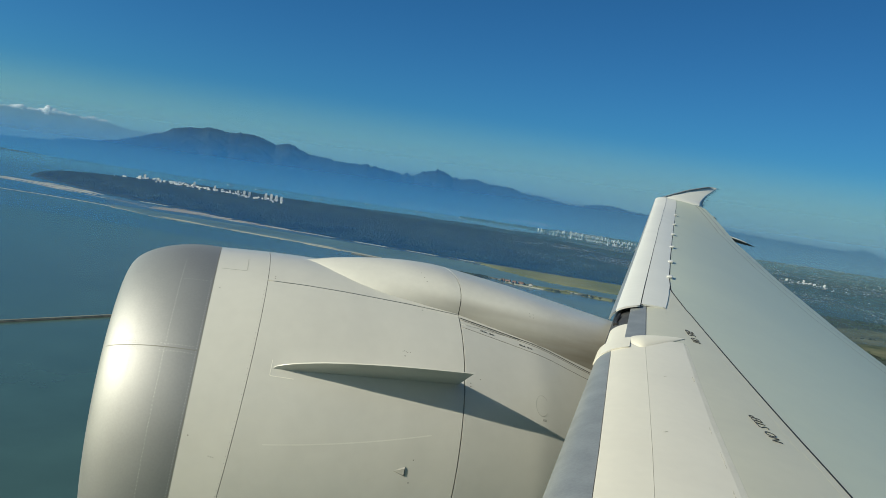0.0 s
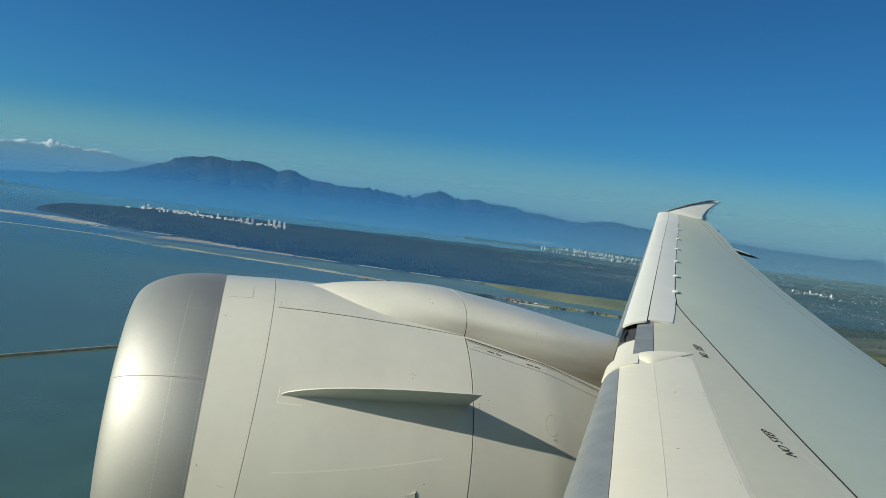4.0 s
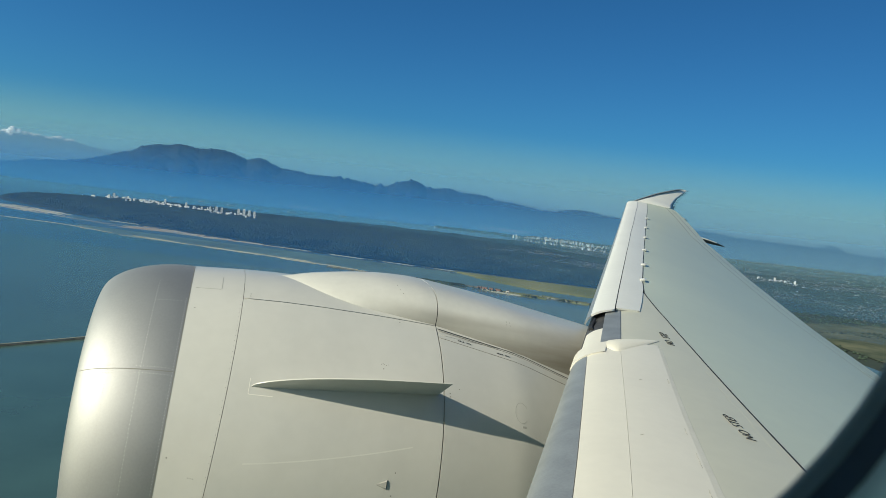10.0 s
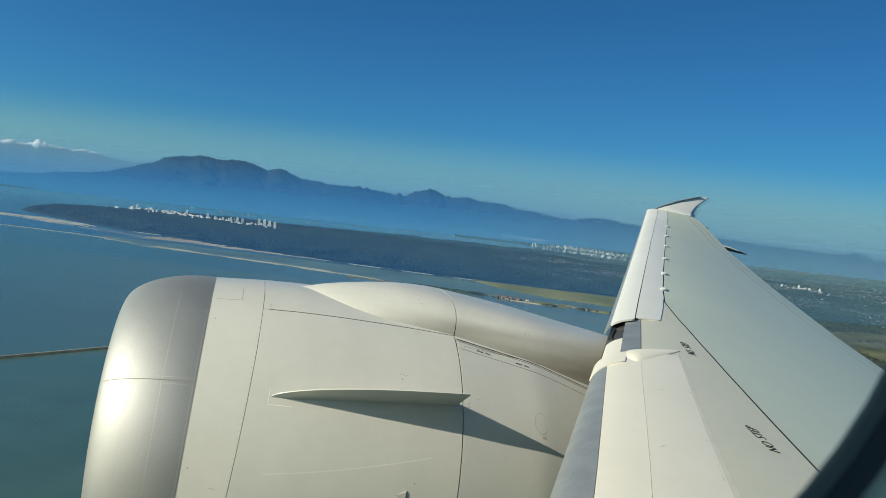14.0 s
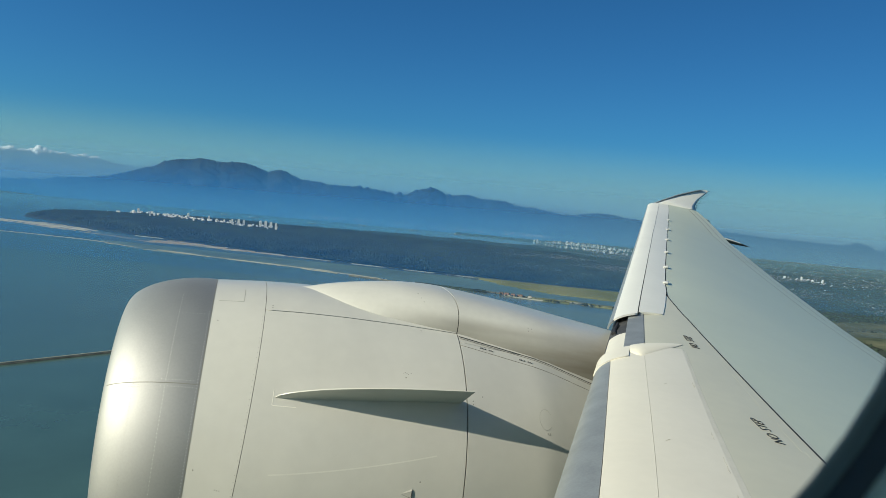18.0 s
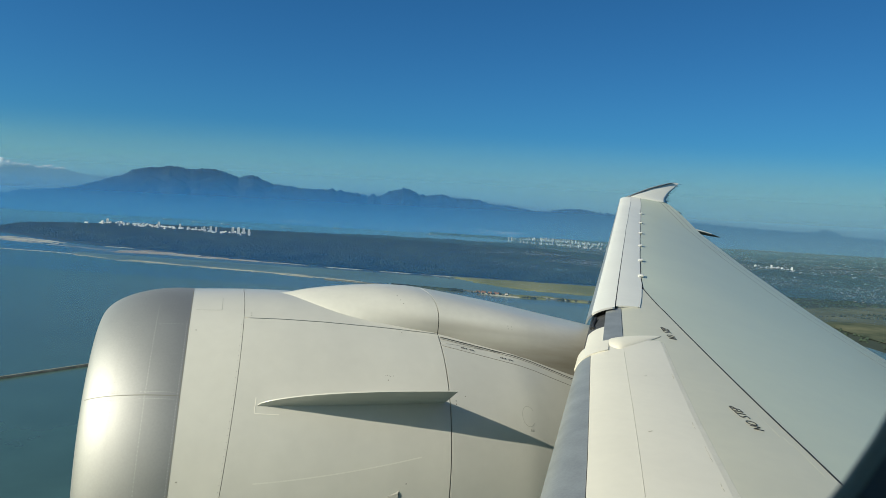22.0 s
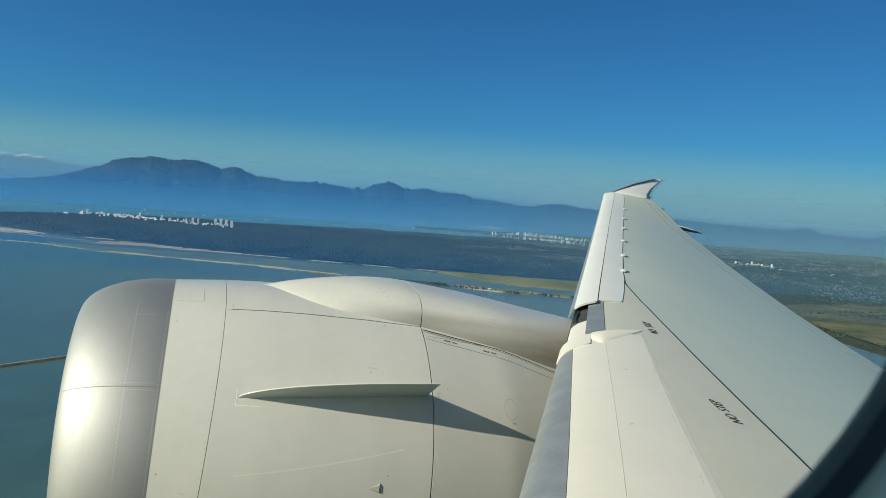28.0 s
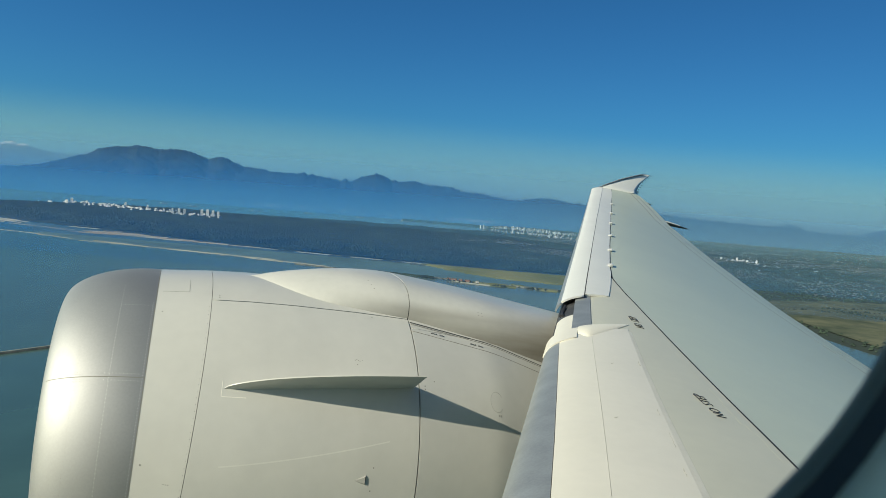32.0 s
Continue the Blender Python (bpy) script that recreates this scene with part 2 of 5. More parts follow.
def wing_n(f, y):
    f = np.maximum(np.asarray(f, float), 0.0006)
    a = wing_up(f * 1.02 + 1e-4, y) - wing_up(f * 0.98, y)
    b = wing_up(f, np.asarray(y) + 0.02) - wing_up(f, np.asarray(y) - 0.02)
    n = np.cross(a, b)
    return n / np.linalg.norm(n, axis=-1)[..., None]


def wing_panel(name, f0, f1, y0, y1, material, parent, off=0.0, thick=0.02, nf=14, ny=24, label="", off1=None):
    """A skin panel between chord lines f0(y), f1(y); off and off1: how far it stands off at its front and rear."""
    g = lambda h, y: np.array([h(v) for v in y]) if callable(h) else np.full(len(y), h)
    y = np.linspace(y0, y1, ny)
    a, b = g(f0, y), g(f1, y)
    u = np.linspace(0, 1, nf)
    s = np.sqrt(np.maximum(a, 0))[None] + u[:, None] * (np.sqrt(b) - np.sqrt(np.maximum(a, 0)))[None]
    F, Y = s**2, np.broadcast_to(y, s.shape)
    N = wing_n(F, Y)
    o = off + u[:, None] * ((off if off1 is None else off1) - off)
    return part(name, shell(name, wing_up(F, Y) + N * (o + 0 * F)[..., None], N, thick), material, parent, label)


def on_wing(f, y):
    return wing_up(f, y), wing_n(f, y)


def seam_f(y):
    return float(np.interp(y, [0.3, 2.0, 3.02, 3.93, 4.59, 5.48, 6.75, 8.05, 9.03, 11.33, 13.92, 16.84, 20.54, 24.6], [0.211, 0.199, 0.188, 0.1758, 0.167, 0.1545, 0.1342, 0.1045, 0.1063, 0.1235, 0.150, 0.190, 0.266, 0.40]))


def mid_f(y):
    return float(np.interp(y, [6.6, 7.94, 9.53, 11.79, 15.64, 19.89, 24.6], [0.042, 0.0455, 0.0508, 0.0595, 0.0791, 0.1194, 0.20]))


ys = np.concatenate([np.linspace(-0.3, 7, 26), np.linspace(7.3, 24.4, 50)])
fs = np.linspace(0, 1, 26) ** 2
FU, YU = np.meshgrid(fs[::-1], ys, indexing="ij")
up = wing_up(FU, YU) - wing_n(FU, YU) * 0.03
FL, YL = np.meshgrid(fs[1:], ys, indexing="ij")
low = wing_low(FL, YL)
sec = np.concatenate([up, low])
ns, ny_ = sec.shape[:2]
idx = np.arange(ns * ny_).reshape(ns, ny_)
quads = np.stack([idx[:-1, :-1], idx[:-1, 1:], idx[1:, 1:], idx[1:, :-1]], -1).reshape(-1, 4).tolist()
quads += [idx[:, 0].tolist(), idx[::-1, -1].tolist()]
wing = part("wing", mesh_of("wing", sec.reshape(-1, 3), quads), M["cavity"], plane, "long swept wing with grey-green skins")

# fixed skins
wing_panel("upper_skin", lambda y: seam_f(y) + 0.0008, 0.795, -0.2, 24.4, M["wing"], wing, 0.0, nf=20, ny=80, label="grey-green glossy painted upper wing skin")
wing_panel("forward_skin", lambda y: 0.0532 if y > 5.2 else 0.045, lambda y: seam_f(y) - 0.0008, 0.4, 8.05, M["wing_front"], wing, 0.0, nf=14, ny=34, label="grey painted wing skin ahead of the seam")
part("skin_seal", strip("skin_seal", lambda y: on_wing(seam_f(y), y), np.linspace(0.5, 24.4, 130), 0.015), M["seal"], wing, "black rubber seal line")
# flap, flaperon and ailerons behind a thin gap
for nm, y0, y1 in (("inboard_flap", 0.5, 6.9), ("flaperon", 6.96, 8.6), ("outboard_flap", 8.64, 16.9), ("aileron", 16.95, 23.2), ("tip_trailing_edge", 23.24, 24.4)):
    wing_panel(nm, 0.800, 0.895, y0, y1, M["wing"], wing, 0.0, nf=8, ny=20)
    wing_panel(nm + "_rear", 0.898, 0.999, y0, y1, M["wing"], wing, 0.0, nf=8, ny=20)

for fc in (0.7975, 0.8965):
    part("flap_gap_seal", strip("flap_gap_seal", lambda y: on_wing(fc, y), np.linspace(0.5, 24.3, 90), 0.03, 0.004, 0.001), M["seam"], wing, "thin grey gap line")
# inboard slat, drooped, in three strips: bare metal nose, cream forward skin, cream rear skin
nose_f = lambda y: float(np.interp(y, [0.5, 2.5, 3.1, 3.8, 4.84, 5.3], [0.0320, 0.0262, 0.0242, 0.0210, 0.0156, 0.0130]))
joint_f = lambda y: float(np.interp(y, [0.5, 2.5, 3.0, 3.67, 4.68, 5.3], [0.0590, 0.0576, 0.0572, 0.0560, 0.0532, 0.0515]))
rear_f = lambda y: float(np.interp(y, [0.5, 2.5, 3.0, 3.5, 4.2, 5.3], [0.1150, 0.1076, 0.1056, 0.1038, 0.1026, 0.1020]))
lip_f = lambda y: rear_f(y) + 0.0045 + 0.0003 * (3.5 - y)
slat_in = wing_panel("inboard_slat", lambda y: joint_f(y) + 0.0001, rear_f, 0.6, 5.36, M["slat"], plane, 0.012, nf=10, ny=40, label="cream painted slat skin, scuffed at its rear edge", off1=0.006)
wing_panel("slat_rear_lip", rear_f, lip_f, 0.6, 5.30, M["slat_lip"], slat_in, 0.0055, nf=4, ny=40, label="thin worn rear lip of the slat", off1=0.0008)
wing_panel("slat_nose", 0.0, lambda y: nose_f(y) - 0.0002, 0.6, 5.25, M["nose"], slat_in, 0.012, nf=10, ny=30, label="bare polished metal slat nose")
wing_panel("slat_skin", lambda y: nose_f(y) + 0.0002, lambda y: joint_f(y) - 0.0001, 0.6, 5.22, M["slat"], slat_in, 0.012, nf=8, ny=40, label="cream painted slat skin")
# fixed leading edge between the slats
wing_panel("fixed_nose_skin", 0.002, 0.0256, 5.25, 6.12, M["slat"], wing, -0.014, nf=10, ny=14, label="cream painted fairing over the pylon")
wing_panel("slat_end_band", 0.0, 0.034, 5.10, 5.42, M["slat"], wing, 0.022, nf=12, ny=6, label="cream band round the leading edge")
wing_panel("fixed_nose", 0.0260, 0.0520, 5.25, 6.86, M["nose"], wing, 0.006, nf=10, ny=14, label="bare metal fixed leading edge")
wing_panel("fixed_skin", 0.0524, 0.1, 5.25, 7.0, M["wing_front"], wing, -0.004, nf=8, ny=14)


def blob_on_wing(name, f0, f1, y0, y1, height, material, parent, label=""):
    """A low lens-shaped fairing on the skin."""
    nf, ny = 22, 12
    u, v = np.meshgrid(np.linspace(0, 1, nf), np.linspace(0, 1, ny), indexing="ij")
    fr = np.clip(u / 0.22, 0, 1) ** 0.5 * np.clip((1 - u) / 0.72, 0, 1) ** 0.9
    Y = y1 + 0.05 * u - 0.10 * (1 - np.clip(u / 0.12, 0, 1)) ** 2 - (y1 - y0) * (0.02 + 0.98 * fr) * (1 - v)
    Fc = f0 + (f1 - f0) * u
    h = height * fr * np.sin(np.pi * np.clip(v, 0, 1)) ** 0.6
    N = wing_n(Fc, Y)
    return part(name, shell(name, wing_up(Fc, Y) + N * (h + 0.006)[..., None], N, 0.03), material, parent, label)


blob_on_wing("slat_end_fairing", 0.029, 0.1055, 5.06, 5.50, 0.030, M["fairing"], wing, "white lens-shaped fairing at the slat's end")

# outboard slat
slat_out = wing_panel("outboard_slat", lambda y: mid_f(y) + 0.0009, lambda y: seam_f(y) - 0.0016 if y > 8.3 else float(np.interp(y, [6.8, 6.86, 7.38, 8.0, 8.3], [0.0860, 0.0885, 0.0950, 0.1005, 0.1010])), 6.84, 24.3, M["slat_out"], plane, 0.034, nf=10, ny=60, label="cream painted slat skin", off1=0.010)
wing_panel("slat_nose", 0.0, 0.006, 6.72, 24.3, M["nose"], slat_out, 0.040, nf=8, ny=60, label="thin bare metal edge of the slat")
wing_panel("slat_skin", 0.0062, lambda y: mid_f(y) - 0.0009, 6.74, 24.3, M["slat_out"], slat_out, 0.042, nf=10, ny=60, label="cream painted slat skin")
part("slat_joint", strip("slat_joint", lambda y: on_wing(mid_f(y), y), np.linspace(6.84, 24.3, 60), 0.042, lift=0.03), M["seal"], slat_out, "black joint line")
# white tabs along the slat's rear edge
for y in (9.03, 10.65, 12.71, 15.0, 17.26, 19.81):
    p, n = on_wing(seam_f(y), y)
    along = on_wing(seam_f(y + 0.1), y + 0.1)[0] - p
    along /= np.linalg.norm(along)
    edge = np.array([1.0, 0.0, 0.30]) / math.hypot(1, 0.30)
    k = 0.85 + 0.03 * y
    P = np.array([[p + edge * (0.045 * k * a) + along * (0.11 * b) + n * (0.034 - 0.008 * (abs(a) > 0.9) - 0.006 * (abs(b) > 0.9)) for b in (-1, -0.8, 0.8, 1)] for a in (-1, -0.8, 0.8, 1)])
    part("slat_tab", shell("slat_tab", P, np.broadcast_to(n, P.shape), 0.024), M["white"], wing, "small white slat hinge cover")


# raked tip: lofted sections from the wing's end to the swept point
def raked_tip():
    S = np.linspace(0, 1, 16)
    le = np.stack([np.interp(S, [0, .12, .5, .85, 1], [15.40, 15.95, 17.55, 19.1, 19.95]), np.interp(S, [0, .12, .5, .85, 1], [24.32, 24.55, 25.75, 26.75, 27.2]), np.interp(S, [0, .12, .5, .85, 1], [1.42, 1.66, 2.20, 2.66, 2.84])], -1)
    te = np.stack([np.interp(S, [0, .3, .6, 1], [17.62, 18.0, 18.75, 20.15]), np.interp(S, [0, .3, .6, 1], [24.32, 25.0, 25.9, 27.26]), np.interp(S, [0, .3, .6, 1], [1.66, 1.84, 2.22, 2.83])], -1)
    f = np.linspace(0, 1, 14) ** 1.6
    t = 5 * 0.10 * (0.2969 * np.sqrt(f) - 0.126 * f - 0.3516 * f**2 + 0.2843 * f**3 - 0.1036 * f**4)
    rows = []
    for a, b in zip(le, te):
        c = np.linalg.norm(b - a)
        upper = a + (b - a) * f[:, None] + np.array([0, -0.10, 1]) * (t * c * 0.9)[:, None]
        lower = a + (b - a) * f[::-1][1:-1][:, None] - np.array([0, 0, 1]) * (t[::-1][1:-1] * c * 0.6)[:, None]
        rows.append(np.concatenate([upper, lower]))
    rows = np.array(rows)
    m, k = rows.shape[:2]
    i = np.arange(m * k).reshape(m, k)
    j = np.roll(i, -1, axis=1)
    q = np.stack([i[:-1], i[1:], j[1:], j[:-1]], -1).reshape(-1, 4).tolist()
    q += [i[0].tolist(), i[-1][::-1].tolist()]
    return mesh_of("raked_tip", rows.reshape(-1, 3), q), le, te


tip_mesh, tip_le, tip_te = raked_tip()
tip = part("raked_wingtip", tip_mesh, M["slat_out"], wing, "pale grey raked wingtip swept back and up")


def rod(a, b, r0, r1=None, seg=8):
    a, b = Vector(a), Vector(b)
    bm = bmesh.new()
    d = b - a
    bmesh.ops.create_cone(bm, cap_ends=True, segments=seg, radius1=r0, radius2=r0 if r1 is None else r1, depth=d.length, matrix=Matrix.Translation((a + b) / 2) @ d.to_track_quat("Z", "Y").to_matrix().to_4x4())
    me = bpy.data.meshes.new("rod")
    bm.to_mesh(me)
    bm.free()
    return me


for k in range(9):
    s = 15 - k * 1.55
    p = np.array([np.interp(s, range(16), tip_te[:, c]) for c in range(3)])
    part("static_wick", rod(p, p + np.array([0.17, 0.02, -0.01]), 0.012, 0.006), M["seal"], wing, "thin black static wick")
# slender flap track fairings: pointed spindles running out past the trailing edge
for y, half, r, aft in ((20.6, 0.82, 0.062, 0.42), (23.2, 0.28, 0.04, 0.10)):
    p = wing_up(0.99, y) + np.array([aft, 0, -0.07])
    u, w = np.meshgrid(np.linspace(0, 1, 15), np.linspace(0, 2 * np.pi, 13), indexing="ij")
    rr = r * np.sin(np.pi * u**0.7) ** 0.8 + 0.004
    V = np.stack([p[0] + (2 * u - 1) * half, p[1] + rr * np.cos(w) + 0.10 * (2 * u - 1) * half, p[2] + rr * np.sin(w) - 0.08 * u * half], -1)
    i = np.arange(15 * 13).reshape(15, 13)
    q = np.stack([i[:-1, :-1], i[1:, :-1], i[1:, 1:], i[:-1, 1:]], -1).reshape(-1, 4)
    track = part("flap_track_fairing", mesh_of("flap_track_fairing", V.reshape(-1, 3), q), M["cavity"], wing, "slender dark flap track fairing")
    N = np.stack([np.zeros_like(w), np.cos(w), np.sin(w)], -1)
    # sunlit top put in as a pale cap; the dark spindle is the shaded side
    part("fairing_lit_top", shell("fairing_lit_top", (V + N * 0.008)[2:11, 1:6], N[2:11, 1:6], 0.006), M["slat_out"], track, "pale cap painted as the sunlit top of the fairing")
# dark bare-metal leading edge of the raked tip
e = tip_te - tip_le
e /= np.linalg.norm(e, axis=1)[:, None]
nt_ = np.cross(np.gradient(tip_le, axis=0), e)
nt_ /= np.linalg.norm(nt_, axis=1)[:, None]
nt_ *= np.sign(nt_[:, 2])[:, None]
P = np.stack([tip_le + e * a + nt_ * h for a, h in ((-0.03, -0.03), (0.0, 0.035), (0.06, 0.075), (0.13, 0.095))], 1)[:15]
part("tip_leading_edge", shell("tip_leading_edge", P, np.broadcast_to(nt_[:15, None], P.shape), 0.02), M["nose"], wing, "dark bare metal leading edge of the wingtip")

# slat track and arm in the open bay beside the outboard slat
for a, b, r in (((0.004, 6.36, -0.07), (0.010, 6.64, -0.05), 0.020), ((0.008, 6.28, -0.06), (0.005, 6.58, -0.06), 0.013)):
    p, q = [wing_up(f, y) + wing_n(f, y) * (h + 0.045) for f, y, h in (a, b)]
    part("slat_track", rod(p, q, r, r * 0.8, 10), M["seal"], slat_out, "dark slat track arm")

# ---- engine ----
NY, NZ = 7.2, -3.024
_nx = np.array([-0.2, 0.0, 0.43, 0.8, 1.2, 1.8, 2.34, 3.2, 4.2, 5.0])
_nr = np.array([1.670, 1.697, 1.758, 1.792, 1.815, 1.832, 1.832, 1.775, 1.60, 1.40])


def nac_r(x):
    """Outer radius at station x: an elliptic lip ahead of 0, smoothed stations behind."""
    x, d = np.asarray(x, float), 0.06
    aft = (np.interp(x - d, _nx, _nr) + 2 * np.interp(x, _nx, _nr) + np.interp(x + d, _nx, _nr)) / 4
    u = np.clip((x + 0.765) / 0.765, 0, 1)
    fore = 1.36 + 0.30 * (1 - (1 - u) ** 2) ** 0.625 + 0.037 * u
    return np.where(x < 0, fore, aft)


def scarf(x):
    """How far the ring at station x leans: the inlet's lower lip lies further aft."""
    return np.interp(x, [-0.765, 0.0, 0.43, 0.8], [0.085, 0.035, -0.03, 0.0])


def nac(x, th, off=0.0):
    x, th = np.broadcast_arrays(np.asarray(x, float), np.radians(np.asarray(th, float)))
    r = nac_r(x) + off
    return np.stack([x - scarf(x) * (r * np.sin(th) - 1.06), NY - r * np.cos(th), NZ + r * np.sin(th)], -1)


def nac_n(x, th):
    x, th = np.broadcast_arrays(np.asarray(x, float), np.radians(np.asarray(th, float)))
    s = (nac_r(x + 0.03) - nac_r(x - 0.03)) / 0.06
    n = np.stack([-s, -np.cos(th), np.sin(th)], -1)
    return n / np.linalg.norm(n, axis=-1)[..., None]


def cowl_panel(name, x0, x1, t0, t1, material, parent, off=0.0, thick=0.03, nx=20, nt=48, label=""):
    X, T = np.meshgrid(np.linspace(x0, x1, nx), np.linspace(t0, t1, nt), indexing="ij")
    return part(name, shell(name, nac(X, T, off), nac_n(X, T), thick), material, parent, label)


def on_cowl(x, th):
    return nac(x, th), nac_n(x, th)


X, T = np.meshgrid(np.linspace(-0.02, 4.9, 40), np.linspace(-180, 180, 97), indexing="ij")
engine = part("engine", shell("engine", nac(X, T, -0.035), nac_n(X, T), 0.02), M["cavity"], plane, "cream engine nacelle with a bare metal lip")


def inlet_lip():
    """Bare metal ring: outer skin, rounded lip and the throat inside."""
    prof = [(x, float(nac_r(x))) for x in -0.002 - 0.763 * (1 - (1 - np.arange(31) / 30) ** 2)]
    prof += [(-0.765 + 0.36 * (1 - math.cos(a)), 1.36 - 0.13 * math.sin(a)) for a in np.linspace(0.12, math.pi / 2, 10)]
    prof += [(-0.3, 1.225), (0.2, 1.25), (0.9, 1.33)]
    n = 128
    verts = [(x - scarf(x) * (r * math.sin(a) - 1.06), NY - r * math.cos(a), NZ + r * math.sin(a)) for x, r in prof for a in np.linspace(0, 2 * math.pi, n, endpoint=False)]
    faces = [(i * n + j, i * n + (j + 1) % n, (i + 1) * n + (j + 1) % n, (i + 1) * n + j) for i in range(len(prof) - 1) for j in range(n)]
    return mesh_of("inlet_lip", verts, faces)


lip = part("inlet_lip", inlet_lip(), M["lip"], engine, "bare brushed aluminium inlet lip, sunlit")
cowl_panel("inlet_barrel", 0.001, 0.4300, -180, 180, M["cowl"], engine, nx=10, nt=129, label="cream painted inlet barrel")
cowl_panel("crown_panel", 0.434, 2.333, 68, 112, M["cowl"], engine, nx=30, nt=24, label="cream painted top cowl strip")
for t0, t1 in ((-78, 67.65), (112.3, 258)):
    cowl_panel("fan_cowl_door", 0.434, 2.333, t0, t1, M["cowl"], engine, nx=30, nt=90, label="cream painted fan cowl door")
cowl_panel("belly_panel", 0.434, 2.333, 258.4, 281.6, M["cowl"], engine, nx=16, nt=12)
cowl_panel("reverser_cowl", 2.345, 4.9, -85, 63.5, M["cowl"], engine, nx=30, nt=90, label="cream painted thrust reverser cowl")
cowl_panel("reverser_cowl", 2.345, 4.9, 116.5, 265, M["cowl"], engine, nx=30, nt=60)
cowl_panel("reverser_crown", 2.345, 4.9, 63.9, 116.1, M["cowl"], engine, off=-0.006, nx=30, nt=24, label="strip with stencilled notices under the pylon")
# seams: fine painted-over joints
part("lip_joint", strip("lip_joint", lambda x: on_cowl(x, 38.6), np.linspace(-0.735, -0.004, 30), 0.006, lift=0.001), M["seam"], engine, "thin joint line between lip segments")
part("barrel_joint", strip("barrel_joint", lambda a: on_cowl(0.0, a), np.linspace(-60, 130, 120), 0.005, lift=0.0015), M["seam"], engine)
part("hatch_line", strip("hatch_line", lambda s: on_cowl(0.04 + 0.21 * min(s, 1), 72.0 + (max(s, 1) - 1) * 9), np.linspace(0, 2, 24), 0.004, lift=0.001), M["faint"], engine, "faint rounded hatch outline")


def rivet_row(name, pts, material, parent, r):
    """Rows of flush rivets, joined in one mesh."""
    verts, faces = [], []
    for p, n in pts:
        a = np.cross(n, [0.3, 0.5, 0.8])
        a /= np.linalg.norm(a)
        b = np.cross(n, a)
        k = len(verts)
        verts.append(p + n * (0.0018))
        verts += [p + r * (a * math.cos(w) + b * math.sin(w)) + n * 0.0006 for w in np.linspace(0, 2 * math.pi, 6, endpoint=False)]
        faces += [(k, k + 1 + j, k + 1 + (j + 1) % 6) for j in range(6)]
    ob = part(name, mesh_of(name, verts, faces, False), material, parent, "row of small flush rivets")
    ob["kind"] = "stuff"
    return ob


rivet_row("rivets", [on_cowl(-0.515, a) for a in np.arange(-40, 58, 1.15)], M["rivet_dark"], engine, 0.0038)
rivet_row("rivets", [on_cowl(-0.265, a) for a in np.arange(-40, 76, 1.15)], M["rivet"], engine, 0.0040)
rivet_row("rivets", [on_cowl(x, 64.0) for x in np.arange(-0.265, -0.02, 0.03)], M["rivet"], engine, 0.0038)
rivet_row("rivets", [on_cowl(-0.018, a) for a in np.arange(-40, 66, 0.9)], M["rivet"], engine, 0.0036)
rivet_row("rivets", [on_cowl(x, 38.6 + d) for x in np.arange(-0.30, -0.02, 0.028) for d in (-1.0, 1.0)], M["rivet"], engine, 0.0036)
rivet_row("rivets", [on_cowl(x, 38.6 + d) for x in np.arange(-0.62, -0.46, 0.024) for d in (-1.3, -0.7, 0.7, 1.3)], M["rivet_dark"], engine, 0.0036)
rivet_row("rivets", [on_cowl(0.415, a) for a in np.arange(-40, 66, 1.8)], M["rivet_dark"], engine, 0.003)


def chine():
    """Strake: a curved blade rising towards its tail, with a notch cut in the rear edge."""
    S = np.linspace(0, 1, 34)
    th = 36.9 + 4.6 * S
    xb = 0.62 + 1.66 * S
    base, n = nac(xb, th), nac_n(xb, th)
    h = 0.43 * (0.5 * np.sin(np.pi * S / 2) + 0.5 * S)
    lean = np.array([-0.09, -0.11, -0.156])
    toward_sun = np.array(PLANE.to_3x3().inverted() @ SUN_DIR)
    over = toward_sun * (0.105 * np.sin(np.pi * S**0.7))[:, None]
    V = np.linspace(-0.05, 1, 9)
    P = np.array([base + (n + lean) * (h * v)[:, None] + over * v for v in V])
    half = np.cross(n, [1, 0, 0])
    half /= np.linalg.norm(half, axis=1)[:, None]
    w = 0.022 * (1 - 0.75 * V[:, None]) * (0.35 + 0.65 * np.sin(np.pi * np.clip(S, 0.02, 0.98)) ** 0.5)[None]
    A, B = P + half[None] * w[..., None], P - half[None] * w[..., None]
    m, k = A.shape[:2]
    i = np.arange(m * k).reshape(m, k)
    q = np.stack([i[:-1, :-1], i[1:, :-1], i[1:, 1:], i[:-1, 1:]], -1).reshape(-1, 4)
    o = m * k
    faces = q.tolist() + (q[:, ::-1] + o).tolist()
    verts = np.concatenate([A.reshape(-1, 3), B.reshape(-1, 3)])
    for line in (i[-1, :], i[:, -1], i[:, 0]):
        z = len(verts)
        verts = np.concatenate([verts, A.reshape(-1, 3)[line], B.reshape(-1, 3)[line]])
        c = len(line)
        faces += [(z + j, z + j + 1, z + c + j + 1, z + c + j) for j in range(c - 1)]
    return mesh_of("chine", verts, faces)


part("chine", chine(), M["cowl"], engine, "curved cream strake casting a long shadow on the cowl")
